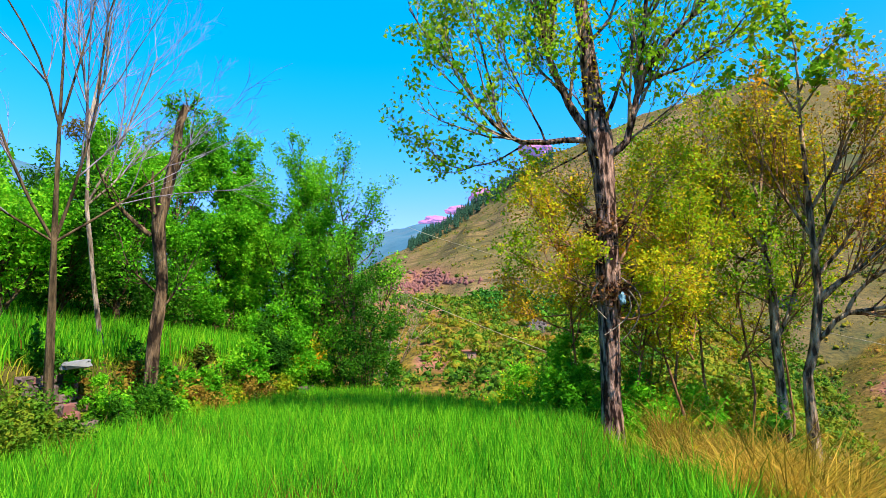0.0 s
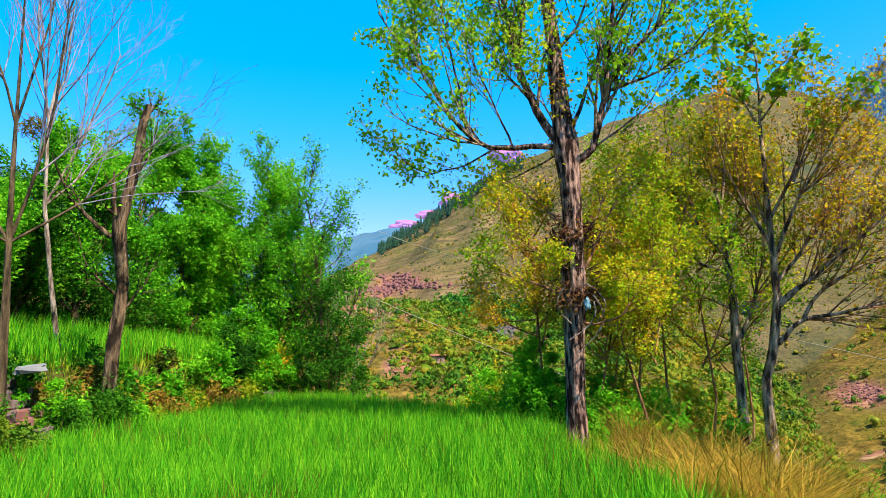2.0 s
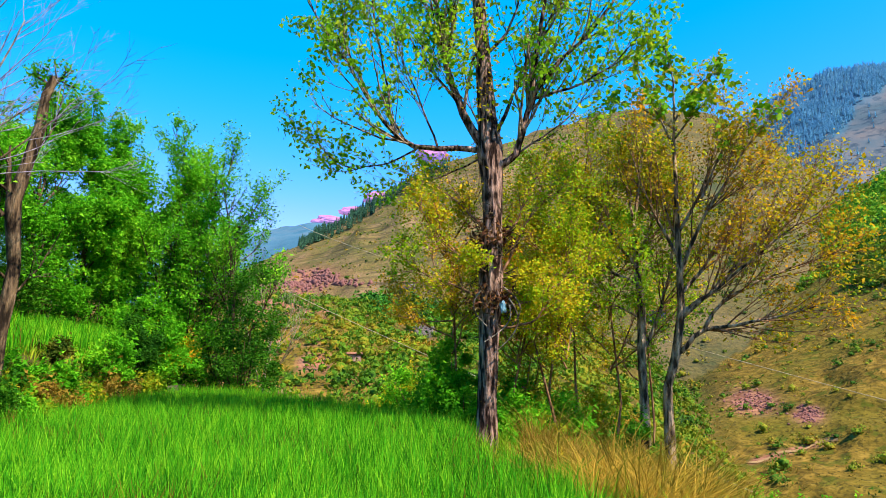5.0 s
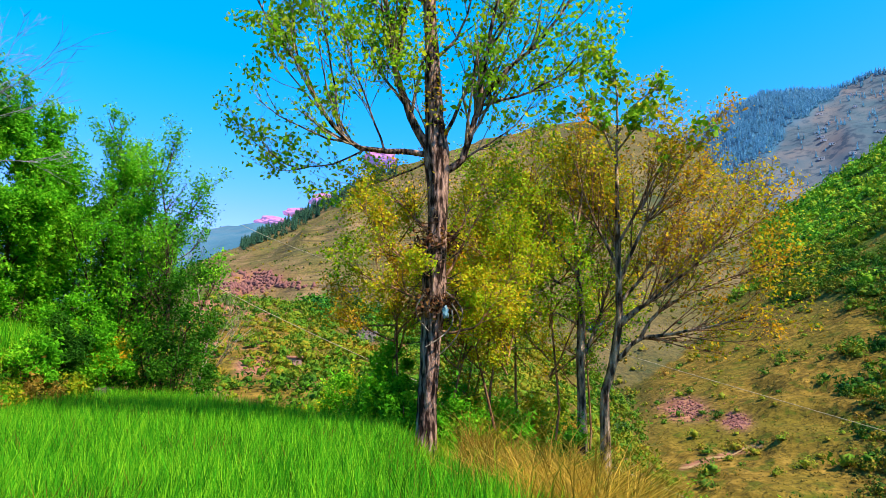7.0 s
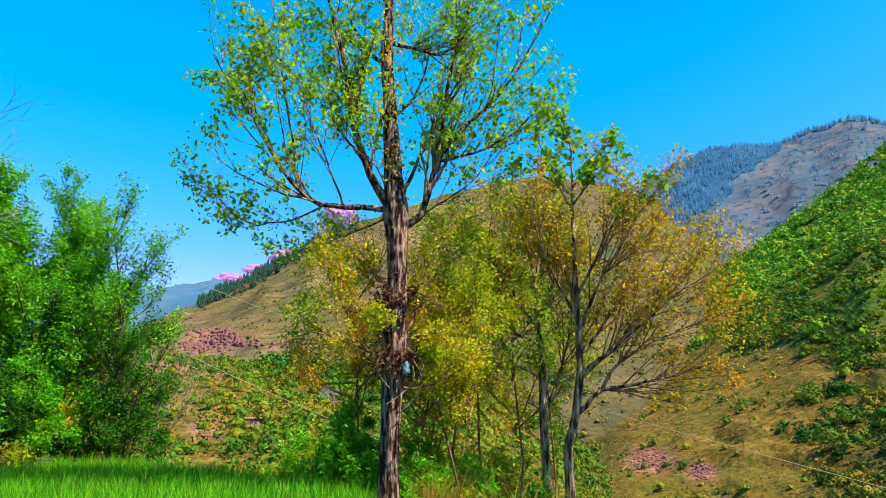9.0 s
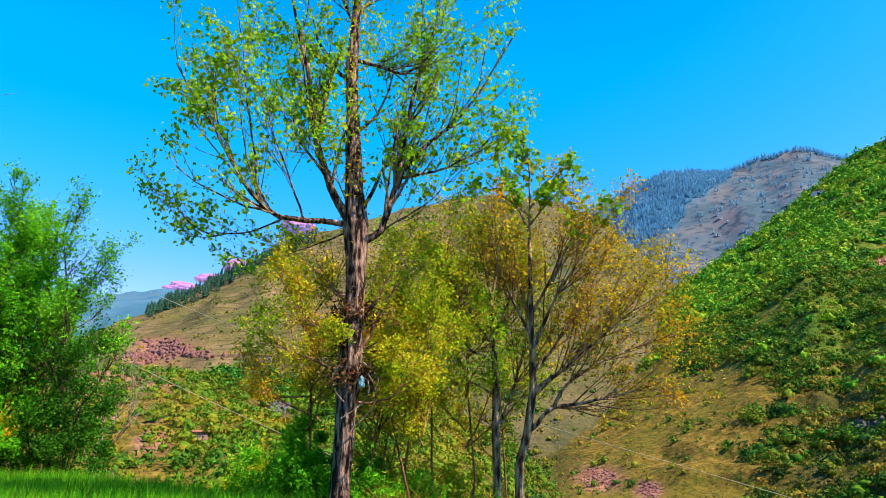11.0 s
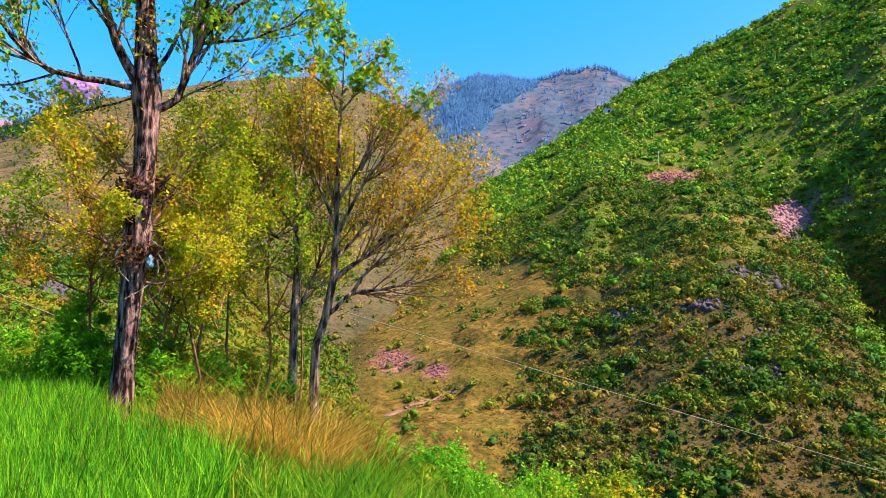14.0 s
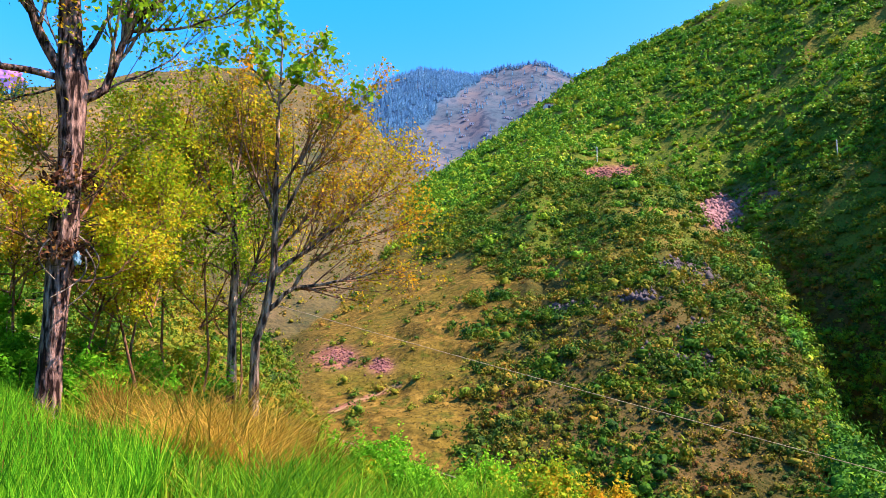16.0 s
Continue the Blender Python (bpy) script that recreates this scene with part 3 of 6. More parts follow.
def grow(rng, p, d, length, radius, level, cfg, out):
    """Branches out of one another. cfg: levels, kids, angle, ratio, wob, lift (lists by level)."""
    n = 6 if level < 2 else 4
    pts = [np.array(p, float)]
    d = unit(np.array(d, float))
    for k in range(n):
        d = unit(d + rng.normal(0, cfg["wob"], 3) + np.array([0, 0, cfg["lift"][min(level, len(cfg["lift"]) - 1)]]))
        pts.append(pts[-1] + d * length / n)
    pts = np.array(pts)
    out.append((level, pts, radius, radius * 0.35))
    if level >= cfg["levels"]:
        return
    for _ in range(cfg["kids"][level]):
        t = rng.uniform(cfg.get("low", 0.25), 1.0)
        k = min(int(t * n), n - 1)
        q = pts[k] + (pts[k + 1] - pts[k]) * (t * n - k)
        ax = unit(pts[k + 1] - pts[k])
        side = unit(np.cross(ax, rng.normal(size=3)))
        ang = radians(cfg["angle"] * rng.uniform(0.6, 1.35))
        nd = ax * math.cos(ang) + side * math.sin(ang)
        grow(rng, q, nd, length * cfg["ratio"] * rng.uniform(0.7, 1.2) * (1.15 - 0.45 * t), max(radius * (1 - 0.6 * t) * 0.6, 0.004), level + 1, cfg, out)


def offshoots(rng, pts, radius, cfg, out, count):
    """A limb along given points, and what grows from it."""
    pts = np.array(pts, float)
    k = np.linspace(0, len(pts) - 1, 3 * len(pts) - 2)
    pts = np.stack([np.interp(k, range(len(pts)), pts[:, c]) for c in range(3)], -1)
    pts[1:-1] = (pts[:-2] + 2 * pts[1:-1] + pts[2:]) / 4 + rng.normal(0, 0.012, pts[1:-1].shape)
    out.append((1, pts, radius, max(radius * 0.18, 0.006)))
    length = np.linalg.norm(np.diff(pts, axis=0), axis=1).sum()
    for i in range(count):
        t = rng.uniform(0.22, 1.0)
        k = min(int(t * (len(pts) - 1)), len(pts) - 2)
        ax = unit(pts[k + 1] - pts[k])
        side = unit(np.cross(ax, rng.normal(size=3)))
        ang = radians(cfg["angle"] * rng.uniform(0.6, 1.3))
        grow(rng, pts[k], ax * math.cos(ang) + side * math.sin(ang), cfg["reach"] * rng.uniform(0.5, 1.15) * min(1.0, 0.4 + 0.2 * length) * (1.1 - 0.3 * t), max(radius * (1 - 0.7 * t) * 0.5, 0.006), 2, cfg, out)


def leaf_clusters(rng, out, from_level, clusters, per, spread):
    """Leaves in small hanging bunches along the twigs."""
    P = []
    for level, pts, r0, r1 in out:
        if level >= from_level and rng.random() < 0.72:
            t = rng.uniform(0.2, 1.02, clusters) * (len(pts) - 1)
            k = np.minimum(t.astype(int), len(pts) - 2)
            q = pts[k] + (pts[k + 1] - pts[k]) * (t - k)[:, None]
            P.append((q[:, None] + rng.normal(0, spread, (clusters, per, 3))).reshape(-1, 3))
    return np.concatenate(P)


def leaf_points(rng, out, from_level, per, spread):
    P = []
    for level, pts, r0, r1 in out:
        if level >= from_level:
            t = rng.uniform(0.15, 1.05, per) * (len(pts) - 1)
            k = np.minimum(t.astype(int), len(pts) - 2)
            P.append(pts[k] + (pts[k + 1] - pts[k]) * (t - k)[:, None] + rng.normal(0, spread, (per, 3)))
    return np.concatenate(P)


def tree(name, at, seed, trunk, limbs, cfg, bark, leaf, leaf_size, per, spread, label, droop=0.3, leaf_level=2, sides=10, category="tree", twig_bark=None, finest=9, three=False, bunches=0):
    """A tree: trunk (points and radii from its foot), limbs (start point, way, length, radius), twigs grown from the limbs, leaves."""
    rng = np.random.default_rng(seed)
    root = new(name)
    root.location = at
    tagged(root, label, category)
    if trunk is not None:
        pts, radii = trunk
        k = np.linspace(0, len(pts) - 1, 7 * len(pts))
        fine = np.stack([np.interp(k, range(len(pts)), np.array(pts)[:, c]) for c in range(3)], -1)
        rr = np.interp(k, range(len(pts)), radii)
        ns = 28
        V, F = tube(fine, rr, 0, ns)
        ctr = np.repeat(fine, ns, 0)
        turn = np.tile(np.arange(ns), len(fine)) / ns
        furrow = np.abs(vnoise(np.abs(turn - 0.5) * 26, V[:, 2] * 1.6, seed)) * 0.14
        lump = 0.95 + furrow + 0.10 * fbm(V[:, 2] * 1.5 + seed, np.abs(turn - 0.5) * 7, 2, seed + 1)
        V = ctr + (V - ctr) * lump[:, None]
        solid("trunk", V, F, bark, root, shade=True)
    out = []
    for p, d, length, radius in limbs:
        sub = []
        if d is None:
            offshoots(rng, p, radius, cfg, sub, length)
        else:
            grow(rng, p, d, length, radius, 1, cfg, sub)
        level, pts, r0, r1 = sub[0]
        V, F = tube(pts, r0, r1, 8)
        solid("limb", V, F, bark, root, shade=True)
        out += sub
    twigs = [tube(pts if level < 3 else pts[[0, len(pts) // 2, -1]], r0, r1, 3 if level > 2 else 5) for level, pts, r0, r1 in out if 1 < level <= finest]
    if twigs:
        ob = solid("branchwork", *join(twigs), twig_bark or bark, root, shade=True)
        ob["kind"] = "stuff"
    if per:
        P = leaf_clusters(rng, out, leaf_level, bunches, per, spread) if bunches else leaf_points(rng, out, leaf_level, per, spread)
        V, F = leaf_cards(rng, P, leaf_size, leaf_size * 0.62, droop, three=three)
        ob = solid("crown", V, F, leaf, root)
        ob["kind"] = "stuff"
    return root, out


def shrub(name, at, seed, radius, height, leaf, leaf_size, count, label, bark=None, stems=7, category="shrub", droop=0.1, three=False):
    """A bush: stems that fan out from its foot, and a lumpy cloud of leaves with gaps."""
    rng = np.random.default_rng(seed)
    root = new(name)
    root.location = at
    tagged(root, label, category)
    tubes, P = [], []
    lobes = max(6, stems * 3)
    for k in range(lobes):
        a, q = rng.uniform(0, 2 * np.pi), math.sqrt(rng.uniform(0.02, 1))
        tip = np.array([math.cos(a) * q * radius * 0.8, math.sin(a) * q * radius * 0.8, height * (1 - 0.45 * q * q) * rng.uniform(0.45, 1.08)])
        mid = tip * np.array([0.35, 0.35, 0.55]) + rng.normal(0, 0.06 * radius, 3)
        pts = np.array([[0, 0, -0.15], mid * 0.5, mid, tip])
        if k < stems * 2:
            tubes.append(tube(pts, 0.012 + 0.008 * radius, 0.004, 5))
        m = int(0.8 * count) // lobes
        size = 0.27 * radius * rng.uniform(0.5, 1.35)
        blob = unit(rng.normal(size=(m, 3))) * (rng.uniform(0, 1, (m, 1)) ** 0.45) * np.array([size, size, size * 0.85])
        P.append(tip * np.array([1, 1, 0.86]) + blob)
        low = rng.uniform(0.15, 0.9, (m // 4, 1)) * tip + rng.normal(0, 0.16 * radius, (m // 4, 3))
        P.append(low)
        sprig = rng.uniform(0.8, 1.28, (m // 8, 1)) * tip + rng.normal(0, 0.035 * radius, (m // 8, 3))
        P.append(sprig)
    P = np.concatenate(P)
    P[:, 2] = np.abs(P[:, 2])
    part_stems = solid("branchwork", *join(tubes), bark or M_BARK_RED, root)
    V, F = leaf_cards(rng, P, leaf_size, leaf_size * 0.58, droop, three=three)
    ob = solid("foliage", V, F, leaf, root)
    ob["kind"] = "stuff"
    return root


bm = bmesh.new()
bmesh.ops.create_icosphere(bm, subdivisions=1, radius=1.0)
bm.verts.ensure_lookup_table()
BALL_V = np.array([v.co[:] for v in bm.verts])
BALL_F = np.array([[v.index for v in f.verts] for f in bm.faces if f.calc_center_median().z > -0.3])
bm.free()


def scrub_mass(name, places, sizes, seed, leaf, card, count, label, squash=0.75):
    """Many far bushes in one mesh: each a lumpy body of leaves, with small leafy faces standing out of it."""
    rng = np.random.default_rng(seed)
    n, m = len(places), len(BALL_V)
    stretch = rng.uniform(0.75, 1.3, (n, 1, 3)) * np.array([1, 1, squash])
    way = rng.normal(size=(n, 1, 3))
    bulge = 1 + 0.22 * (BALL_V[None] * way).sum(-1, keepdims=True) + 0.2 * rng.normal(size=(n, m, 1))
    body = BALL_V[None] * np.clip(bulge, 0.4, 1.8) * stretch * 0.27
    body[..., 2] += 0.22
    V0 = (places[:, None] + body * sizes[:, None, None]).reshape(-1, 3)
    F0 = (BALL_F[None] + (np.arange(n) * m)[:, None, None]).reshape(-1, 3)
    lobe = rng.normal(size=(n, 4, 3)) * np.array([0.3, 0.3, 0.16])
    c = np.take_along_axis(lobe, np.repeat(rng.integers(0, 4, (n, count))[..., None], 3, 2), 1)
    off = unit(rng.normal(size=(n, count, 3))) * rng.uniform(0.3, 0.52, (n, count, 1))
    loc = (c + off) * stretch
    loc[..., 2] = np.abs(loc[..., 2] + 0.28)
    P = (places[:, None] + loc * sizes[:, None, None]).reshape(-1, 3)
    out_way = unit(unit((off + 0.6 * c).reshape(-1, 3)) + rng.normal(0, 0.3, (n * count, 3)))
    big = np.repeat(sizes, count)
    ahead = unit(np.cross(out_way, rng.normal(size=(len(P), 3))) + 0.25 * out_way)
    side = unit(np.cross(out_way, ahead))
    L = (card * big * rng.uniform(0.6, 1.4, len(P)))[:, None]
    V1 = np.stack([P - ahead * L * 0.5 + side * L * 0.3, P + ahead * L * 0.6, P - ahead * L * 0.4 - side * L * 0.45], 1).reshape(-1, 3)
    ob = solid(name, np.concatenate([V0, V1]), np.concatenate([F0, np.arange(len(V1)).reshape(-1, 3) + len(V0)]), leaf, shade=True)
    tone = rng.uniform(-0.5, 0.5, n)
    tone = np.concatenate([np.repeat(tone, m), np.repeat(tone, 3 * count)]).astype(np.float32)
    ob.data.attributes.new("tone", "FLOAT", "POINT").data.foreach_set("value", tone)
    return tagged(ob, label, "bushes", kind="stuff")


def scatter(rng, n, az, r, keep):
    """Places on the ground between two bearings and two distances, even in the view's bearing."""
    a = rng.uniform(*az, n)
    q = np.sqrt(rng.uniform(r[0] ** 2, r[1] ** 2, n))
    x, y = np.sin(np.radians(a)) * q, np.cos(np.radians(a)) * q
    near, mid, flank, tan_hill, far, rr, aa, cut, d, up = layers(x, y)
    z = ground_shape(x, y)
    el = np.degrees(np.arctan2(z - EYE, rr))
    ok = keep(dict(near=near >= z - 0.01, mid=mid >= z - 0.01, flank=flank >= z - 0.01, tan=tan_hill >= z - 0.01, far=far >= z - 0.01, r=rr, az=aa, cut=cut, d=d, up=up, el=el, x=x, y=y, u=rng.uniform(0, 1, n)))
    for a0, e0, sa, se in ((66.6, 8.7, 1.5, 1.3), (57.8, 12.5, 2.6, 0.5), (34.5, -3.2, 1.2, 0.7), (38.2, -4.0, 0.8, 0.5)):
        ok &= (rr < 60) | (((aa - a0) / sa) ** 2 + ((el - e0) / se) ** 2 > 1)
    return np.stack([x, y, ground_z(x, y)], -1)[ok]


# ---- the wheat field ----
rng = np.random.default_rng(1)
N = 50000
wr, wa = rng.uniform(2.2, 26, N), np.radians(rng.uniform(-42, 46, N))
wx, wy = np.sin(wa) * wr, np.cos(wa) * wr
# the same field beside and behind the viewpoint
bx, by = rng.uniform(-6, 1.2, 9000), rng.uniform(-7, 3.5, 9000)
beside = (np.hypot(bx - 0.1, by) > 0.6) & ((np.hypot(bx, by) < 2.2) | (np.abs(np.degrees(np.arctan2(bx, by)) - 2) > 44))
wx, wy = np.concatenate([wx, bx[beside]]), np.concatenate([wy, by[beside]])
N = len(wx)
wx, wy = np.repeat(wx, 5) + rng.normal(0, 0.022, 5 * N), np.repeat(wy, 5) + rng.normal(0, 0.022, 5 * N)
inside = (wx < field_right(wy) - 0.15 + 0.12 * vnoise(wx * 2, wy * 2, 71)) & (wx > wall_x(wy) + 0.25)
wxy = np.stack([wx, wy], -1)[inside]
hgt = 0.5 * (1 + 0.10 * fbm(wxy[:, 0] / 1.3, wxy[:, 1] / 1.3, 3, 72)) * (1 + 0.16 * hash01(np.round(wxy[:, 0] * 9), np.round(wxy[:, 1] * 9), 7))
V, F = blades(rng, wxy, 0 * hgt, hgt, 0.011, 0.36)
tagged(solid("wheat_field", V, F, M_WHEAT), "young bright green wheat standing on the terrace", "wheat", kind="stuff")

N = 34000
wx, wy = rng.uniform(-15, -5.0, N), rng.uniform(9, 28, N)
ok = wx < wall_x(wy) - 0.9
wxy = np.stack([wx, wy], -1)[ok]
V, F = blades(rng, wxy, ground_z(wxy[:, 0], wxy[:, 1]) - 0.02, np.full(len(wxy), 0.72), 0.02, 0.3)
tagged(solid("upper_wheat", V, F, M_WHEAT), "green wheat on the upper terrace behind the wall", "wheat", kind="stuff")

# ---- the broad tree at the field's edge ----
T1 = polar(14.75, 12.9)
vr, vu, vf = np.array([math.cos(radians(14)), -math.sin(radians(14)), 0]), np.array([0, 0, 1.0]), np.array([math.sin(radians(14)), math.cos(radians(14)), 0])


def bent(points, right, ahead, depth=0.0, start=0.0):
    """Points given as (sideways, up) in the tree's own plane; depth: metres ahead at the tip."""
    n = len(points)
    return [tuple(right * s + ahead * (start + (depth - start) * k / max(n - 1, 1)) + (0, 0, z)) for k, (s, z) in enumerate(points)]


twiggy = dict(levels=4, kids=[0, 0, 4, 3], angle=32, ratio=0.5, wob=0.10, lift=[0, 0, 0.16, 0.1, 0.02], low=0.15, reach=1.85)
trunk1 = (bent([(-0.2, -0.3), (-0.2, 0.1), (-0.19, 0.7), (-0.17, 1.5), (-0.14, 2.4), (-0.12, 3.2), (-0.1, 4.3), (-0.11, 5.05), (-0.16, 5.75), (-0.22, 6.5), (-0.32, 7.9), (-0.41, 9.3), (-0.38, 10.8), (-0.36, 12.6)], vr, vf),
          [0.27, 0.225, 0.185, 0.18, 0.2, 0.225, 0.19, 0.2, 0.25, 0.18, 0.15, 0.13, 0.10, 0.04])
limbs1 = []
for pts, depth, radius, count in (
    ([(-0.25, 6.1), (-0.71, 6.8), (-1.03, 7.7), (-1.25, 8.9), (-1.6, 10.0), (-1.9, 11.3)], -0.6, 0.12, 16),
    ([(-0.25, 6.1), (-0.86, 6.1), (-1.67, 6.1), (-2.14, 6.4), (-2.46, 6.8), (-2.79, 7.5), (-3.3, 8.0), (-3.83, 8.8)], -0.8, 0.085, 16),
    ([(-1.6, 6.08), (-2.2, 5.8), (-2.9, 5.72), (-3.4, 5.95), (-3.75, 6.3), (-4.0, 6.9)], (0.4, -0.22), 0.026, 9),
    ([(0.0, 5.75), (0.37, 5.95), (0.56, 6.66), (0.71, 7.2), (1.26, 7.8), (1.88, 8.3), (2.5, 9.1), (3.1, 10.2)], -0.4, 0.105, 17),
    ([(0.66, 7.1), (0.83, 8.2), (1.02, 9.3), (1.4, 10.5), (1.6, 11.4)], (-0.2, -0.16), 0.07, 12),
    ([(-0.05, 6.3), (0.23, 7.2), (0.53, 7.8), (1.0, 8.8), (1.7, 9.9)], 1.3, 0.06, 11),
    ([(-2.1, 6.4), (-2.2, 7.2), (-2.5, 8.4), (-2.72, 9.6), (-2.9, 10.8)], (-0.6, -0.34), 0.034, 13),
    ([(-0.85, 7.1), (-1.4, 7.8), (-2.0, 8.7), (-2.4, 9.8)], (0.7, -0.16), 0.04, 12),
    ([(-2.9, 7.6), (-3.2, 8.4), (-3.4, 9.4)], (0.3, -0.59), 0.022, 9), ([(-1.2, 6.1), (-1.5, 6.9), (-1.9, 7.7), (-2.2, 8.6)], (-0.5, -0.17), 0.03, 11), ([(0.3, 5.95), (0.9, 6.4), (1.5, 6.9), (2.0, 7.6)], (0.4, -0.05), 0.03, 9),
    ([(-0.36, 9.1), (-0.78, 9.4), (-1.23, 10.2), (-1.5, 11.2)], 0.5, 0.07, 10),
    ([(-0.3, 9.6), (0.27, 9.4), (0.71, 9.2), (1.2, 9.5), (1.9, 10.4)], -0.6, 0.06, 10),
    ([(-0.3, 8.0), (0.2, 8.6), (0.5, 9.6), (0.7, 11.0)], 1.2, 0.05, 10),
    ([(-0.38, 10.6), (0.1, 11.6), (0.4, 12.6)], 0.3, 0.05, 8),
    ([(-0.38, 10.4), (-0.9, 11.4), (-1.2, 12.4)], -0.3, 0.05, 8),
    ([(0.68, 7.1), (1.4, 7.2), (2.2, 7.5), (2.9, 8.2)], (-0.8, -0.16), 0.045, 10), ([(-0.25, 6.2), (-0.5, 6.9), (-1.0, 7.3), (-1.3, 7.9)], -0.7, 0.022, 8),
    ([(-0.2, 6.0), (-0.9, 5.7), (-1.5, 5.5), (-2.1, 5.3)], 0.4, 0.03, 6)):
    pts = [(side, z - 0.35 * min(1.0, max(0.0, (10 - z) / 3))) for side, z in pts]
    limbs1.append((bent(pts, vr, vf, *(depth if isinstance(depth, tuple) else (depth,))), None, count, radius * 0.8))
tree("broad_tree", T1, 5, trunk1, limbs1, twiggy, M_BARK, M_LEAF_POPLAR, 0.092, 8, 0.09, "tall tree with furrowed bark and fresh green leaves", 0.7, 3, twig_bark=M_BARK_BROWN, bunches=1)
rs = np.random.default_rng(28)
zz = rs.uniform(6.2, 11.5, 900)
aa = rs.uniform(0, 2 * np.pi, 900)
P = np.stack([np.interp(zz, (6, 8, 11), (-0.18, -0.32, -0.38)) + 0.24 * np.cos(aa), 0.24 * np.sin(aa), zz], -1) + rs.normal(0, 0.09, (900, 3))
ob = solid("trunk_leaves", *leaf_cards(rs, P, 0.08, 0.05, 0.7), M_LEAF_YELLOW)
ob.location = T1
tagged(ob, "yellow-green leaves sprouting straight from the upper trunk", "leaves", kind="stuff")
# shoots round its lower trunk
shoot = dict(levels=4, kids=[0, 5, 5, 3], angle=34, ratio=0.5, wob=0.12, lift=[0, 0.05, 0.03, 0.0], low=0.2, reach=1.1)
rs = np.random.default_rng(8)
limbs = [(bent(p, vr, vf, dep), None, n, 0.03) for p, dep, n in (
    ([(-0.21, 3.2), (-0.78, 3.6), (-1.24, 4.0), (-1.6, 4.6)], -0.5, 14), ([(-0.05, 2.2), (0.35, 2.2), (0.78, 2.35), (1.0, 2.74), (1.34, 3.3)], -0.4, 7),
    ([(0.1, 3.3), (0.28, 3.6), (0.55, 4.3), (1.01, 4.8), (1.5, 5.2)], 0.3, 14), ([(-0.2, 2.7), (-0.87, 3.0), (-1.53, 3.26), (-1.99, 3.6)], -0.3, 14),
    ([(0.0, 3.9), (0.4, 4.3), (0.6, 5.0), (1.1, 5.7)], 0.6, 11), ([(-0.2, 4.1), (-0.7, 4.6), (-1.1, 5.0), (-1.7, 5.2)], 0.5, 12), ([(0.0, 2.6), (0.5, 2.9), (1.1, 3.0), (1.7, 3.4)], 0.8, 13))]
for k in range(9):
    a, z = rs.uniform(0, 2 * np.pi), rs.uniform(2.3, 4.4)
    limbs.append(((-0.1 + 0.22 * math.cos(a), 0.22 * math.sin(a), z), (math.cos(a), math.sin(a), rs.uniform(-0.3, 0.5)), rs.uniform(0.5, 1.1), 0.014))
tree("trunk_shoots", T1, 9, None, limbs, shoot, M_BARK_RED, M_LEAF_YELLOW, 0.058, 6, 0.07, "yellow-green leafy shoots growing from the tree's lower trunk", 0.2, 3, category="shoots")
# tangle of dead twigs and ivy on the trunk
rs = np.random.default_rng(18)
tangle = []
for k in range(150):
    z0 = rs.choice([4.0, 2.7, 3.2], p=[0.4, 0.4, 0.2]) + rs.normal(0, 0.25)
    a = rs.uniform(0, 2 * np.pi)
    q = rs.uniform(0.24, 0.32)
    p0 = np.array([q * math.cos(a) - 0.1, q * math.sin(a), z0])
    way = np.array([math.cos(a + rs.normal(0, 0.9)), math.sin(a + rs.normal(0, 0.9)), rs.normal(0, 0.5)])
    L = rs.uniform(0.12, 0.42)
    tangle.append(tube(np.array([p0, p0 + way * L * 0.5 + rs.normal(0, 0.05, 3), p0 + way * L + rs.normal(0, 0.08, 3)]), rs.uniform(0.006, 0.016), 0.003, 5))
knot = new("twig_tangle")
knot.location = T1
tagged(knot, "tangle of dead dark twigs clinging to the trunk", "twigs", kind="stuff")
solid("branchwork", *join(tangle), M_BARK_DARK, knot)
P = np.stack([0.3 * np.cos(np.linspace(0, 60, 900)) - 0.1, 0.3 * np.sin(np.linspace(0, 60, 900)), rs.choice([4.0, 2.7], 900)], -1) + rs.normal(0, 0.14, (900, 3))
ob = solid("dead_leaves", *leaf_cards(rs, P, 0.09, 0.05, 0.6), M_LEAF_RUSSET, knot)
ob["kind"] = "stuff"
# pale vine loops and the blue bag
for k, (s0, z0, s1, z1, bulge) in enumerate(((0.2, 2.75, 0.0, 1.75, 0.28), (0.22, 2.6, -0.25, 1.9, 0.2), (-0.3, 2.9, -0.2, 2.2, -0.2), (0.1, 2.95, 0.25, 2.2, 0.25))):
    u = np.linspace(0, 1, 12)
    pts = np.stack([s0 + (s1 - s0) * u + bulge * np.sin(np.pi * u), z0 + (z1 - z0) * u], -1)
    ob = solid("vine", *tube([tuple(vr * s + vf * -0.33 + (0, 0, z)) for s, z in pts], 0.016, 0.01, 6), M_BARK_GREY, None, shade=True)
    ob.location = T1
    tagged(ob, "pale dry vine looped round the tree trunk", "vine", group="vines on the trunk")


def crumpled(name, at, size, material, label, category, seed):
    rg = np.random.default_rng(seed)
    bm = bmesh.new()
    bmesh.ops.create_icosphere(bm, subdivisions=3, radius=1.0)
    for v in bm.verts:
        n = noise.noise(v.co * 1.6 + Vector((seed, 0, 0))) * 0.5 + noise.noise(v.co * 4.1 + Vector((0, seed, 0))) * 0.28
        v.co = Vector((v.co.x * size[0], v.co.y * size[1], v.co.z * size[2])) * (1 + n)
    me = bpy.data.meshes.new(name)
    bm.to_mesh(me)
    bm.free()
    me.materials.append(material)
    ob = new(name, me)
    ob.location = at
    return tagged(ob, label, category)


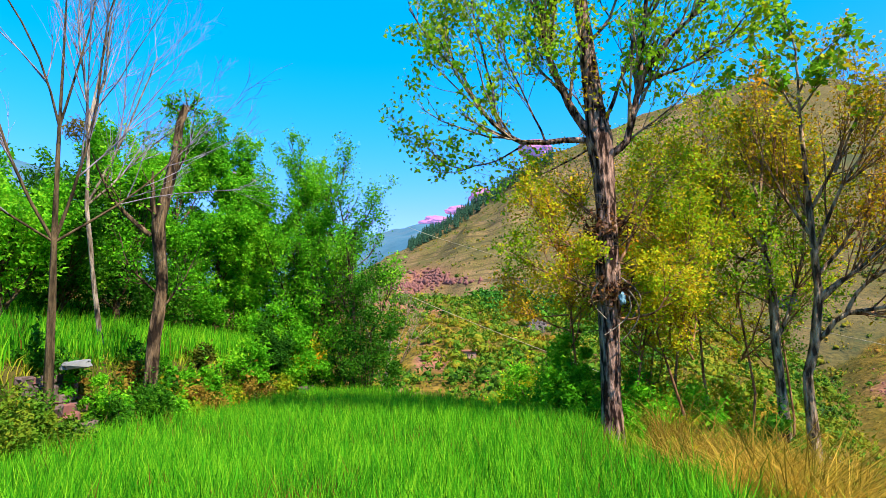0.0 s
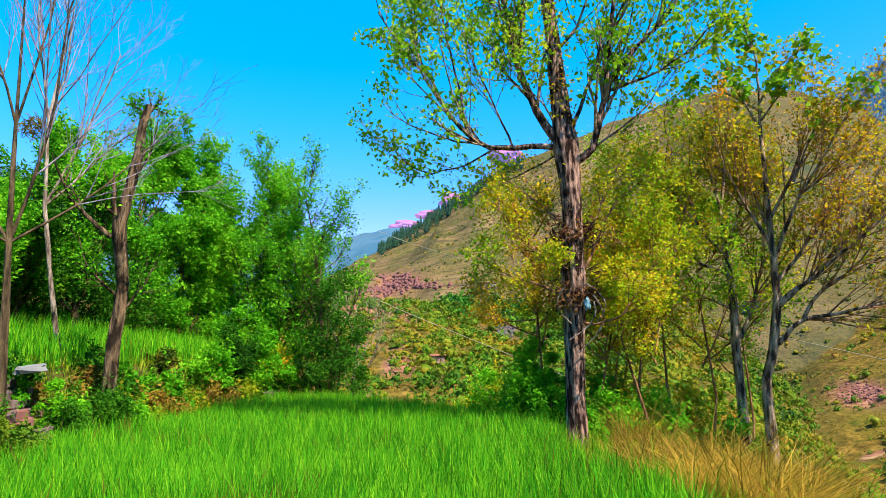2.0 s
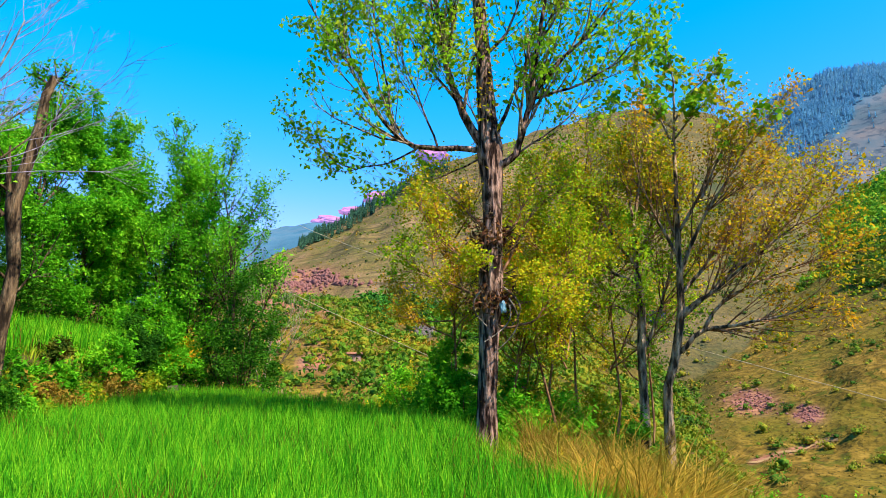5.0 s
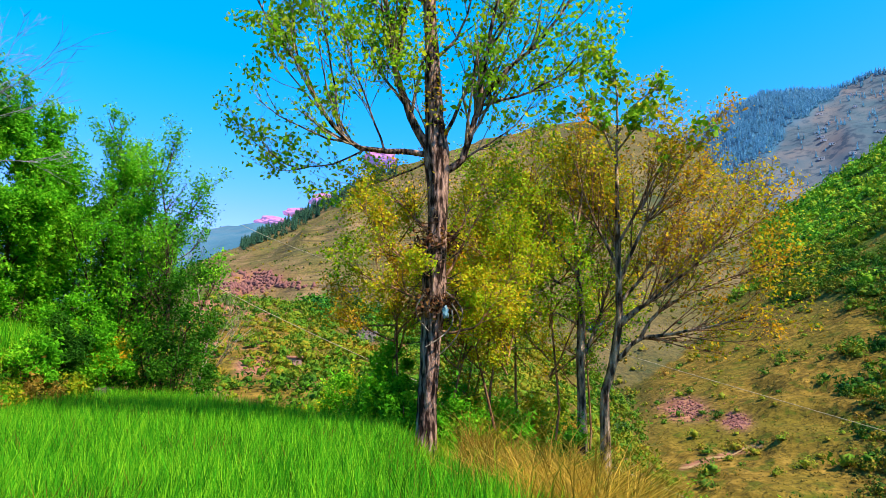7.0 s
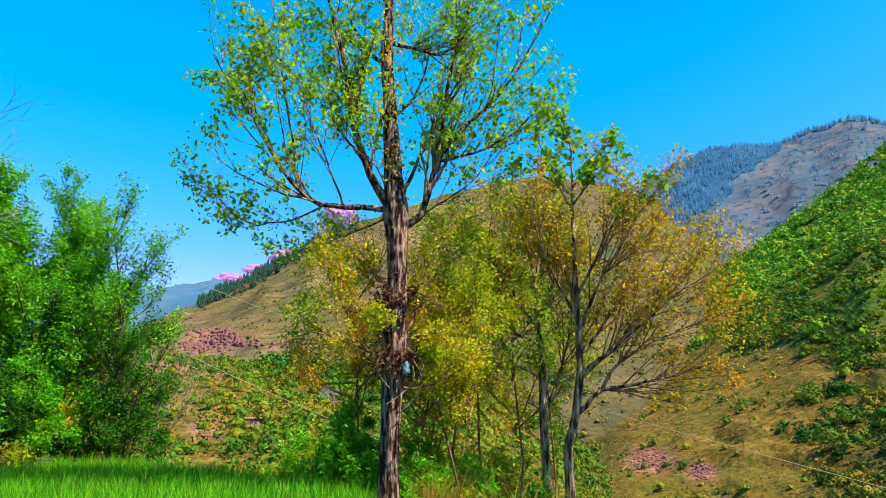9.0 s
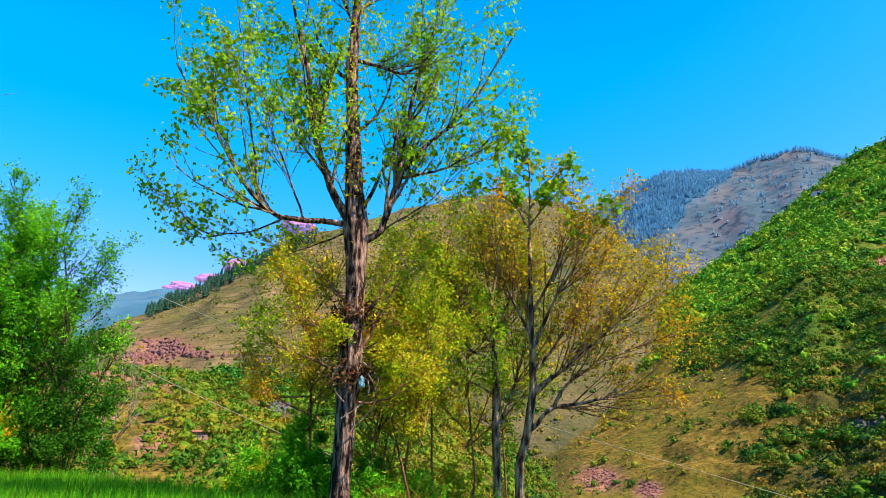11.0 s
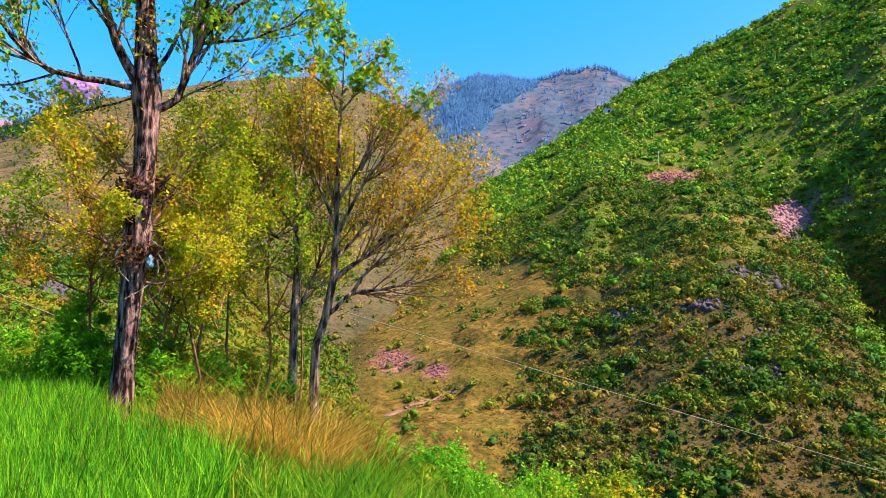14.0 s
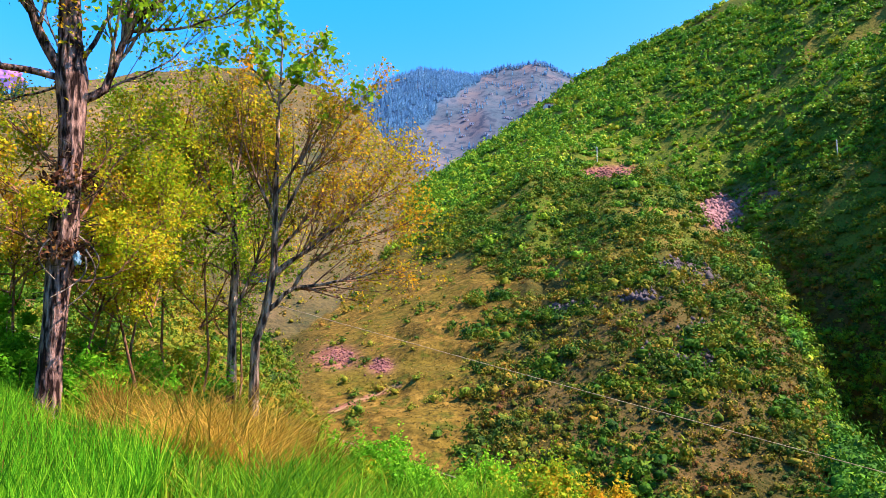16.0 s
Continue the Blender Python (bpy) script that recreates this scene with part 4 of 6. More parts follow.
M_BAG, nt, bsdf = material("pale_blue_plastic", 0.35)
film_noise = noise_node(nt, 14.0, 4.0)
nt.links.new(ramp(nt, film_noise.outputs["Fac"], [(0.35, (0.05, 0.16, 0.26)), (0.65, (0.32, 0.5, 0.58))]), bsdf.inputs["Base Color"])
crumpled("plastic_bag", T1 + Vector(tuple(vr * 0.1 - vf * 0.36 + (0, 0, 2.56))), (0.065, 0.055, 0.11), M_BAG, "crumpled pale blue plastic bag caught on the trunk", "bag", 3)

# ---- the twin-stemmed tree below the field ----
r2, f2 = np.array([math.cos(radians(28)), -math.sin(radians(28)), 0]), np.array([math.sin(radians(28)), math.cos(radians(28)), 0])
T2 = polar(28.9, 16.0)
foot = gz(T2.x, T2.y)
fan = dict(levels=4, kids=[0, 0, 6, 4], angle=27, ratio=0.55, wob=0.08, lift=[0, 0, 0.10, 0.07, 0.03], low=0.15, reach=1.9)
s1 = bent([(-0.62, foot - 0.3), (-0.64, 0.5), (-0.66, 1.7), (-0.64, 2.9), (-0.74, 3.8), (-0.75, 4.8), (-0.62, 5.9), (-0.46, 7.0)], r2, f2, 0.8, 0.3)
tree("twin_stem_tree", (T2.x, T2.y, 0), 12, (s1, [0.14, 0.11, 0.1, 0.095, 0.07, 0.05, 0.035, 0.02]), [(bent(p, r2, f2, dep, 0.5), None, n, rad) for p, dep, n, rad in (
    ([(-0.66, 1.7), (-0.31, 2.5), (0.03, 3.6), (0.15, 4.6), (0.2, 5.6)], 0.9, 12, 0.05), ([(-0.72, 3.8), (-1.27, 4.6), (-1.8, 5.4), (-2.2, 6.2)], 0.2, 15, 0.05), ([(-0.7, 3.4), (-1.49, 3.8), (-2.34, 3.9), (-3.0, 4.2)], 0.6, 15, 0.04),
    ([(-0.75, 4.8), (-0.9, 5.8), (-1.2, 6.8)], 1.2, 12, 0.04), ([(-0.7, 2.6), (-1.2, 2.9), (-1.7, 2.8), (-2.4, 2.9)], 0.0, 10, 0.03), ([(-0.7, 4.0), (-0.3, 5.0), (-0.2, 6.2)], 1.4, 12, 0.04))],
    fan, M_BARK_BROWN, M_LEAF_YELLOW, 0.08, 4, 0.07, "slender tree with grey bark and yellow-green spring leaves", 0.2, 3, twig_bark=M_BARK_RED)
s2 = bent([(-0.11, foot - 0.3), (-0.11, 0.3), (-0.11, 1.07), (0.09, 1.73), (0.25, 2.8), (0.23, 3.9), (0.24, 5.25), (0.23, 6.65), (0.28, 7.65)], r2, f2)
tree("fan_crowned_tree", (T2.x, T2.y, 0), 14, (s2, [0.14, 0.11, 0.1, 0.1, 0.085, 0.07, 0.05, 0.035, 0.015]), [(bent(p, r2, f2, dep), None, n, rad) for p, dep, n, rad in (
    ([(0.09, 1.73), (0.72, 2.33), (1.39, 2.38), (2.34, 2.6), (3.2, 2.9)], 0.0, 12, 0.06), ([(0.28, 2.66), (0.84, 3.08), (1.62, 3.93), (2.44, 4.9), (3.15, 5.7)], 0.2, 15, 0.06),
    ([(0.27, 3.6), (0.66, 4.58), (1.31, 5.6), (1.92, 6.6)], -0.5, 14, 0.05), ([(0.26, 3.87), (-0.2, 4.8), (-0.55, 5.7), (-0.85, 6.7)], -0.4, 12, 0.045),
    ([(0.7, 2.3), (1.04, 2.88), (1.91, 3.4), (2.88, 3.8), (3.75, 4.05)], 0.4, 15, 0.045), ([(0.27, 4.56), (0.84, 5.57), (1.15, 6.4), (1.34, 7.3)], 0.6, 12, 0.04),
    ([(0.25, 3.1), (0.9, 3.9), (1.5, 5.0), (2.4, 6.0)], 1.2, 14, 0.045), ([(0.2, 2.5), (1.0, 3.2), (2.2, 4.2), (3.3, 4.9)], -1.0, 15, 0.045), ([(0.24, 4.2), (0.0, 5.2), (-0.1, 6.3)], 1.0, 10, 0.04))],
    fan, M_BARK_BROWN, M_LEAF_GOLD, 0.075, 4, 0.1, "thin tree with fanned red-brown branches and small yellow-green leaves", 0.0, 4, twig_bark=M_BARK_RED)
tip = dict(levels=3, kids=[0, 0, 3], angle=40, ratio=0.5, wob=0.08, lift=[0, 0, 0.1, 0.0], low=0.35, reach=0.85)
tree("fresh_top_branches", (T2.x, T2.y, 0), 15, None, [(bent(p, r2, f2, dep), None, n, 0.03) for p, dep, n in (
    ([(0.23, 6.6), (-0.16, 7.6), (-0.52, 8.4), (-0.6, 8.9)], -0.2, 9), ([(0.25, 7.2), (0.77, 8.1), (1.38, 8.4)], 0.1, 8), ([(0.28, 7.5), (0.28, 8.6), (-0.02, 9.6)], 0.2, 12), ([(0.78, 5.3), (1.29, 6.5), (1.7, 6.9), (2.4, 7.1)], -0.3, 9), ([(0.3, 7.0), (-0.6, 7.8), (-1.2, 8.0)], 0.3, 8), ([(0.26, 6.8), (0.7, 7.3), (1.2, 7.7)], -0.3, 7))],
     tip, M_BARK_GREY, M_LEAF_TOP, 0.15, 7, 0.08, "fresh green compound leaves on the uppermost branches", 0.5, 2, category="branches")

# ---- yellow saplings between and behind them ----
sap = dict(levels=4, kids=[0, 7, 6, 3], angle=36, ratio=0.5, wob=0.12, lift=[0, 0.1, 0.05, 0.02], low=0.1)


def sapling(az, r, top_el, spread, seed, leaf, size, per, label):
    at = polar(az, r)
    at.z = gz(at.x, at.y) - 0.1
    tall = EYE + r * math.tan(radians(top_el)) - at.z
    rg = np.random.default_rng(seed)
    pts = [(0, 0, 0), (rg.normal(0, 0.2), 0, tall * 0.25), (rg.normal(0, 0.25), 0.03, tall * 0.5), (0.0, 0, tall * 0.8)]
    lim = []
    for k in range(13):
        a, z = rg.uniform(0, 2 * np.pi), tall * rg.uniform(0.3, 0.86)
        lim.append(((0, 0, z), (math.cos(a) * 0.9, math.sin(a) * 0.9, rg.uniform(0.2, 1.3)), spread * rg.uniform(0.5, 1.35), 0.022))
    return tree("sapling", at, seed, (pts, [0.035, 0.03, 0.022, 0.01]), lim, sap, M_BARK_RED, leaf, size, per, 0.09, label, 0.1, 3, finest=3)


for az, r, top, spread, seed, leaf, size, per in ((16.3, 16.5, 14.0, 2.0, 20, M_LEAF_YELLOW, 0.062, 5), (18.8, 17, 17.0, 2.3, 21, M_LEAF_POPLAR, 0.062, 5), (22.0, 18, 18.5, 2.6, 22, M_LEAF_YELLOW, 0.062, 5), (10.8, 17, 13.5, 2.1, 23, M_LEAF_ORANGE, 0.062, 5), (24.0, 17.5, 15.5, 2.2, 24, M_LEAF_POPLAR, 0.062, 5), (20.5, 15.5, 11.5, 2.0, 26, M_LEAF_YELLOW, 0.062, 5), (26.5, 19.5, 17.5, 2.2, 30, M_LEAF_YELLOW, 0.062, 5), (17.5, 19, 10.0, 2.2, 28, M_LEAF_ORANGE, 0.062, 5)):
    sapling(az, r, top, spread, seed, leaf, size, per, "bushy sapling in yellow-green spring leaf below the field")

# ---- the hedge on the upper terrace ----
leafy = dict(levels=4, kids=[0, 8, 6, 3], angle=34, ratio=0.52, wob=0.11, lift=[0, 0.16, 0.18, 0.12], low=0.15)


def hedge_tree(az, r, top_el, spread, seed, leaf, size, per, label, trunk_r=0.11, low=0.12, bark=M_BARK_DARK, limbs=14, base=None):
    at = polar(az, r)
    at.z = (gz(at.x, at.y) if base is None else base) - 0.1
    tall = EYE + r * math.tan(radians(top_el)) - at.z
    rg = np.random.default_rng(seed)
    pts = [(0, 0, 0), (rg.normal(0, 0.08), 0, tall * 0.3), (rg.normal(0, 0.15), rg.normal(0, 0.1), tall * 0.55), (rg.normal(0, 0.2), 0, tall * 0.85)]
    lim = []
    for k in range(limbs):
        a, q = rg.uniform(0, 2 * np.pi), rg.uniform(low, 0.82)
        z = tall * q
        lim.append(((float(np.interp(z, [p[2] for p in pts], [p[0] for p in pts])), 0, z), (math.cos(a) * 0.8, math.sin(a) * 0.8, rg.uniform(0.35, 1.2)), spread * rg.uniform(0.6, 1.1) * (1.15 - 0.5 * q), 0.035))
    return tree("leafy_tree", at, seed, (pts, [trunk_r, trunk_r * 0.8, trunk_r * 0.55, 0.02]), lim, leafy, bark, leaf, size * 1.12, per, 0.10, label, 0.15, 2, finest=3, three=True)


for az, r, top, spread, seed, leaf, size, per in (
    (-26.5, 22, 15.5, 3.0, 31, M_LEAF_FRESH, 0.085, 12), (-19.3, 26, 16.2, 3.4, 32, M_LEAF_FRESH, 0.085, 15), (-22.5, 24.5, 15.0, 2.8, 33, M_LEAF_FRESH, 0.085, 11),
    (-16.0, 27, 12.4, 3.3, 34, M_LEAF_FRESH, 0.085, 13), (-13.0, 26.5, 13.8, 3.6, 35, M_LEAF_FRESH, 0.08, 11), (-9.8, 26.5, 18.0, 3.5, 36, M_LEAF_FRESH, 0.075, 4), (-11.5, 26.5, 17.0, 3.4, 46, M_LEAF_FRESH, 0.075, 5), (-7.8, 25.5, 14.0, 3.0, 47, M_LEAF_FRESH, 0.075, 4),
    (-30.5, 21, 11.0, 2.6, 37, M_LEAF_DARK, 0.085, 12), (-34.5, 18, 10.0, 2.4, 38, M_LEAF_FRESH, 0.08, 9), (-38.0, 20, 11.0, 2.6, 39, M_LEAF_FRESH, 0.09, 8)):
    hedge_tree(az, r, top, spread, seed, leaf, size, per, "leafy green tree in the hedge on the upper terrace")

# bare trees
bare = dict(levels=4, kids=[0, 9, 5, 3], angle=26, ratio=0.55, wob=0.08, lift=[0, 0.08, 0.05, 0.03], low=0.2)
A = polar(-30.6, 12.6)
A.z = gz(A.x, A.y) - 0.1
az0 = radians(-31)
rl = np.array([math.cos(az0), -math.sin(az0), 0])
sa = [(0, 0, 0), tuple(-0.05 * rl + (0, 0, 2.2)), tuple(-0.1 * rl + (0, 0, 3.6)), tuple(-0.15 * rl + (0, 0, 5.6)), tuple(-0.2 * rl + (0, 0, 8.5))]
tree("bare_tree", A, 41, (sa, [0.085, 0.065, 0.05, 0.03, 0.01]), [(sa[2], 0.35 * rl + vu, 5.0, 0.032), (sa[2], -0.5 * rl + vu, 4.6, 0.03), (sa[2], 0.7 * rl + 0.7 * vu, 3.6, 0.024), (sa[3], 0.2 * rl + vu, 4.0, 0.024), (sa[3], -0.3 * rl + vu, 3.6, 0.022), (sa[2], -0.8 * rl + 0.5 * vu, 3.2, 0.022)],
     bare, M_BARK_DARK, M_LEAF_YELLOW, 0.05, 0, 0.05, "bare grey-barked tree with thin upright branches", twig_bark=M_BARK_PALE)
B = polar(-27.2, 17.0)
B.z = gz(B.x, B.y) - 0.1
sb = [(0, 0, 0), tuple(-0.3 * rl + (0, 0, 1.8)), tuple(-0.55 * rl + (0, 0, 3.6)), tuple(-0.62 * rl + (0, 0, 5.6)), tuple(-0.3 * rl + (0, 0, 8.2))]
tree("bare_tree", B, 42, (sb, [0.06, 0.05, 0.045, 0.03, 0.012]), [(sb[2], 0.5 * rl + vu, 4.0, 0.035), (sb[3], 0.4 * rl + vu, 3.2, 0.03), (sb[2], 0.9 * rl + 0.8 * vu, 3.4, 0.03), (sb[3], -0.3 * rl + vu, 3.4, 0.03)], bare, M_BARK_GREY, M_LEAF_YELLOW, 0.05, 0, 0.05, "slim bare tree with pale bark", twig_bark=M_BARK_PALE)
C = polar(-24.0, 15.2)
C.z = gz(C.x, C.y) - 0.1
rc, fc = np.array([math.cos(radians(-24)), -math.sin(radians(-24)), 0]), np.array([math.sin(radians(-24)), math.cos(radians(-24)), 0])
sc = bent([(0.0, -C.z + 1.1), (0.09, 2.2 - C.z), (0.18, 3.2 - C.z), (0.03, 4.45 - C.z), (0.18, 5.2 - C.z), (0.34, 6.1 - C.z), (0.38, 6.8 - C.z), (0.5, 7.2 - C.z)], rc, fc)
sc[0] = (0, 0, -0.1)
tree("pollarded_tree", C, 43, (sc, [0.15, 0.13, 0.12, 0.14, 0.115, 0.1, 0.085, 0.075]), [(bent([(0.0, 4.5 - C.z), (-0.1, 5.0 - C.z), (-0.12, 5.6 - C.z)], rc, fc, -0.1), None, 2, 0.09), (bent([(0.48, 7.1 - C.z), (0.6, 7.2 - C.z), (0.72, 7.25 - C.z)], rc, fc), None, 8, 0.06), (bent([(0.44, 7.0 - C.z), (0.27, 7.1 - C.z), (0.18, 7.3 - C.z)], rc, fc, 0.2), None, 8, 0.05), (bent([(0.05, 3.0 - C.z), (-0.5, 3.5 - C.z), (-0.7, 4.2 - C.z)], rc, fc, -0.4), None, 9, 0.03), (bent([(0.15, 2.6 - C.z), (0.6, 3.2 - C.z), (0.9, 4.0 - C.z)], rc, fc, -0.4), None, 9, 0.03), (bent([(-0.1, 4.2 - C.z), (-0.9, 4.9 - C.z), (-1.3, 5.9 - C.z)], rc, fc), None, 5, 0.06), (bent([(0.2, 5.4 - C.z), (0.6, 6.2 - C.z), (0.7, 7.2 - C.z)], rc, fc, 0.4), None, 6, 0.035)],
     dict(levels=3, kids=[0, 0, 3], angle=40, ratio=0.5, wob=0.1, lift=[0, 0, 0.1], low=0.3, reach=0.8), M_BARK_OLD, M_LEAF_FRESH, 0.065, 9, 0.07, "lopped tree with a bare broken trunk among the leaves", 0.2, 2)
D = polar(-5.4, 26.5)
D.z = gz(D.x, D.y) - 0.1
tree("bare_tree", D, 44, ([(0, 0, 0), (0.1, 0, 2.0), (0.3, 0, 3.6), (0.6, 0, 5.0)], [0.07, 0.06, 0.045, 0.02]), [((0.1, 0, 2.0), (0.6, 0, 1), 3.0, 0.03), ((0.3, 0, 3.4), (-0.2, 0, 1), 2.4, 0.025), ((0.2, 0, 2.8), (0.9, 0.2, 0.9), 2.6, 0.025), ((0.1, 0, 1.6), (-0.4, 0, 1.0), 3.4, 0.03)], bare, M_BARK_GREY, M_LEAF_FRESH, 0.05, 1, 0.05, "nearly bare tree with grey twigs at the hedge's end")

# a tuft of dry leaves caught in the bare tree
rs = np.random.default_rng(33)
nest = []
for k in range(70):
    a, b0 = rs.normal(size=3), rs.normal(size=3)
    a, b0 = unit(a) * 0.16, unit(b0) * 0.26
    nest.append(tube(np.array([a, (a + b0) * 0.6, b0]), 0.008, 0.004, 4))
tuft = solid("dry_tuft", *join(nest), M_STRAW)
tuft.location = (A.x + 0.08, A.y, A.z + 5.6)
tagged(tuft, "tuft of dry stalks caught in the bare tree", "twigs")

# shrubs along the wall and at the field's end
for k, (az, r, rad, hi, leaf, n, label) in enumerate((
    (-6.9, 24.6, 2.0, 7.0, M_LEAF_DARK, 14000, "dense dark green bush at the end of the hedge"),
    (-10.0, 25.4, 1.9, 3.4, M_LEAF_DARK, 7000, "dense dark green bush on the terrace bank"),
    (-12.6, 24.9, 1.2, 1.7, M_LEAF_YELLOW, 3500, "yellow-green bush on the terrace bank"),
    (-16.5, 20.2, 1.0, 1.4, M_STRAW, 2200, "dry brown bush against the terrace wall"),
    (-20.5, 17.4, 0.8, 1.1, M_STRAW, 2600, "dry brown bush against the terrace wall"),
    (-24.5, 14.8, 0.8, 1.2, M_LEAF_DARK, 3000, "dark green bush against the terrace wall"),
    (-26.6, 13.8, 0.6, 1.1, M_LEAF_DARK, 2600, "dark green bush against the terrace wall"),
    (-31.8, 11.6, 0.9, 1.3, M_VALLEY, 4500, "brown and green bush against the terrace wall"),
    (-34.5, 10.7, 0.9, 1.2, M_VALLEY, 4500, "brown and green bush against the terrace wall"),
    (-14.5, 27.0, 1.5, 3.0, M_LEAF_DARK, 5000, "dense dark green bush on the upper terrace"),
    (-18.5, 27.0, 1.6, 3.0, M_LEAF_DARK, 5000, "dense dark green bush on the upper terrace"),
    (-25.0, 23.0, 1.6, 3.2, M_LEAF_DARK, 5000, "dense dark green bush on the upper terrace"),
    (-29.0, 22.0, 1.6, 3.2, M_LEAF_DARK, 5000, "dense dark green bush on the upper terrace"),
    (-21.3, 25.0, 1.6, 3.2, M_LEAF_FRESH, 5000, "dense green bush on the upper terrace"), (-23.4, 23.6, 1.5, 3.0, M_LEAF_DARK, 5000, "dense dark green bush on the upper terrace"),
    (-34.0, 22.0, 1.7, 3.4, M_LEAF_FRESH, 5000, "dense green bush on the upper terrace"),
    (-11.5, 25.6, 1.4, 3.0, M_LEAF_FRESH, 6500, "fresh green bush on the terrace bank"), (-14.5, 26.0, 1.8, 3.6, M_LEAF_FRESH, 8000, "fresh green bush on the terrace bank"),
    (-17.8, 26.0, 1.8, 3.6, M_LEAF_FRESH, 8000, "fresh green bush on the terrace bank"), 
    (-24.3, 14.6, 0.75, 1.7, M_LEAF_DARK, 4500, "dark green bush at the lopped tree's foot"), (-22.6, 15.2, 0.6, 1.3, M_LEAF_FRESH, 3500, "green bush at the lopped tree's foot"),
    (-27.2, 14.2, 0.6, 1.5, M_LEAF_FRESH, 3500, "green bush on top of the terrace wall"), (-19.8, 18.4, 0.8, 1.6, M_LEAF_FRESH, 4000, "green bush on top of the terrace wall"),
    (-16.9, 21.0, 0.9, 2.0, M_LEAF_FRESH, 4500, "green bush on top of the terrace wall"), (-14.6, 23.0, 1.0, 2.6, M_LEAF_DARK, 6000, "dark green bush on top of the terrace wall"),
    (-12.2, 24.4, 1.1, 3.2, M_LEAF_FRESH, 7000, "green bush on top of the terrace wall"), (-31.2, 12.2, 0.45, 1.0, M_LEAF_DARK, 3500, "dark green bush at the bare tree's foot"),
    (-36.5, 21.0, 1.2, 2.4, M_LEAF_FRESH, 5000, "fresh green bush on the terrace bank"),
    (-18.6, 18.6, 0.9, 1.2, M_LEAF_OLIVE, 3000, "olive-green bush against the terrace wall"), (-22.5, 16.0, 0.8, 1.1, M_LEAF_OLIVE, 2600, "olive-green bush against the terrace wall"),
    (-14.2, 21.9, 0.9, 1.1, M_LEAF_OLIVE, 2600, "olive-green bush against the terrace wall"), (-9.0, 24.2, 0.8, 1.2, M_STRAW, 2400, "dry brown bush against the terrace wall"))):
    p = on_ground(az, r, -0.1)
    shrub("bush", p, 100 + k, rad, hi, leaf, 0.055 if r < 16 else 0.09, int(n * (1.6 if r < 16 else 1.0)), label, M_BARK_DARK, three=True)

# weeds along the wall
rg = random.Random(61)
for k in range(26):
    y = rg.uniform(10.5, 23.5)
    x = float(wall_x(y)) + rg.uniform(-0.9, 0.25)
    shrub("weed", (x, y, gz(x, y) - 0.05), 200 + k, rg.uniform(0.35, 0.65), rg.uniform(0.5, 1.1), rg.choice([M_LEAF_DARK, M_LEAF_FRESH, M_SCRUB_NEAR, M_LEAF_DARK, M_STRAW]), 0.08, 900, "leafy weed on the terrace bank", M_BARK_DARK, stems=4, category="weed", three=True)

for k in range(12):
    az, dd = rg.uniform(19, 36), rg.uniform(0.1, 3.2)
    y = rg.uniform(6.2, 11.5)
    x = float(field_right(y)) + dd
    shrub("weed", (x, y, gz(x, y) - 0.05), 240 + k, rg.uniform(0.3, 0.55), rg.uniform(0.5, 0.85), rg.choice([M_STRAW, M_STRAW, M_LEAF_OLIVE, M_LEAF_OLIVE]), 0.06, 1300, "dry and green weed among the grass", M_BARK_RED, stems=5, category="weed", droop=-0.2, three=True)

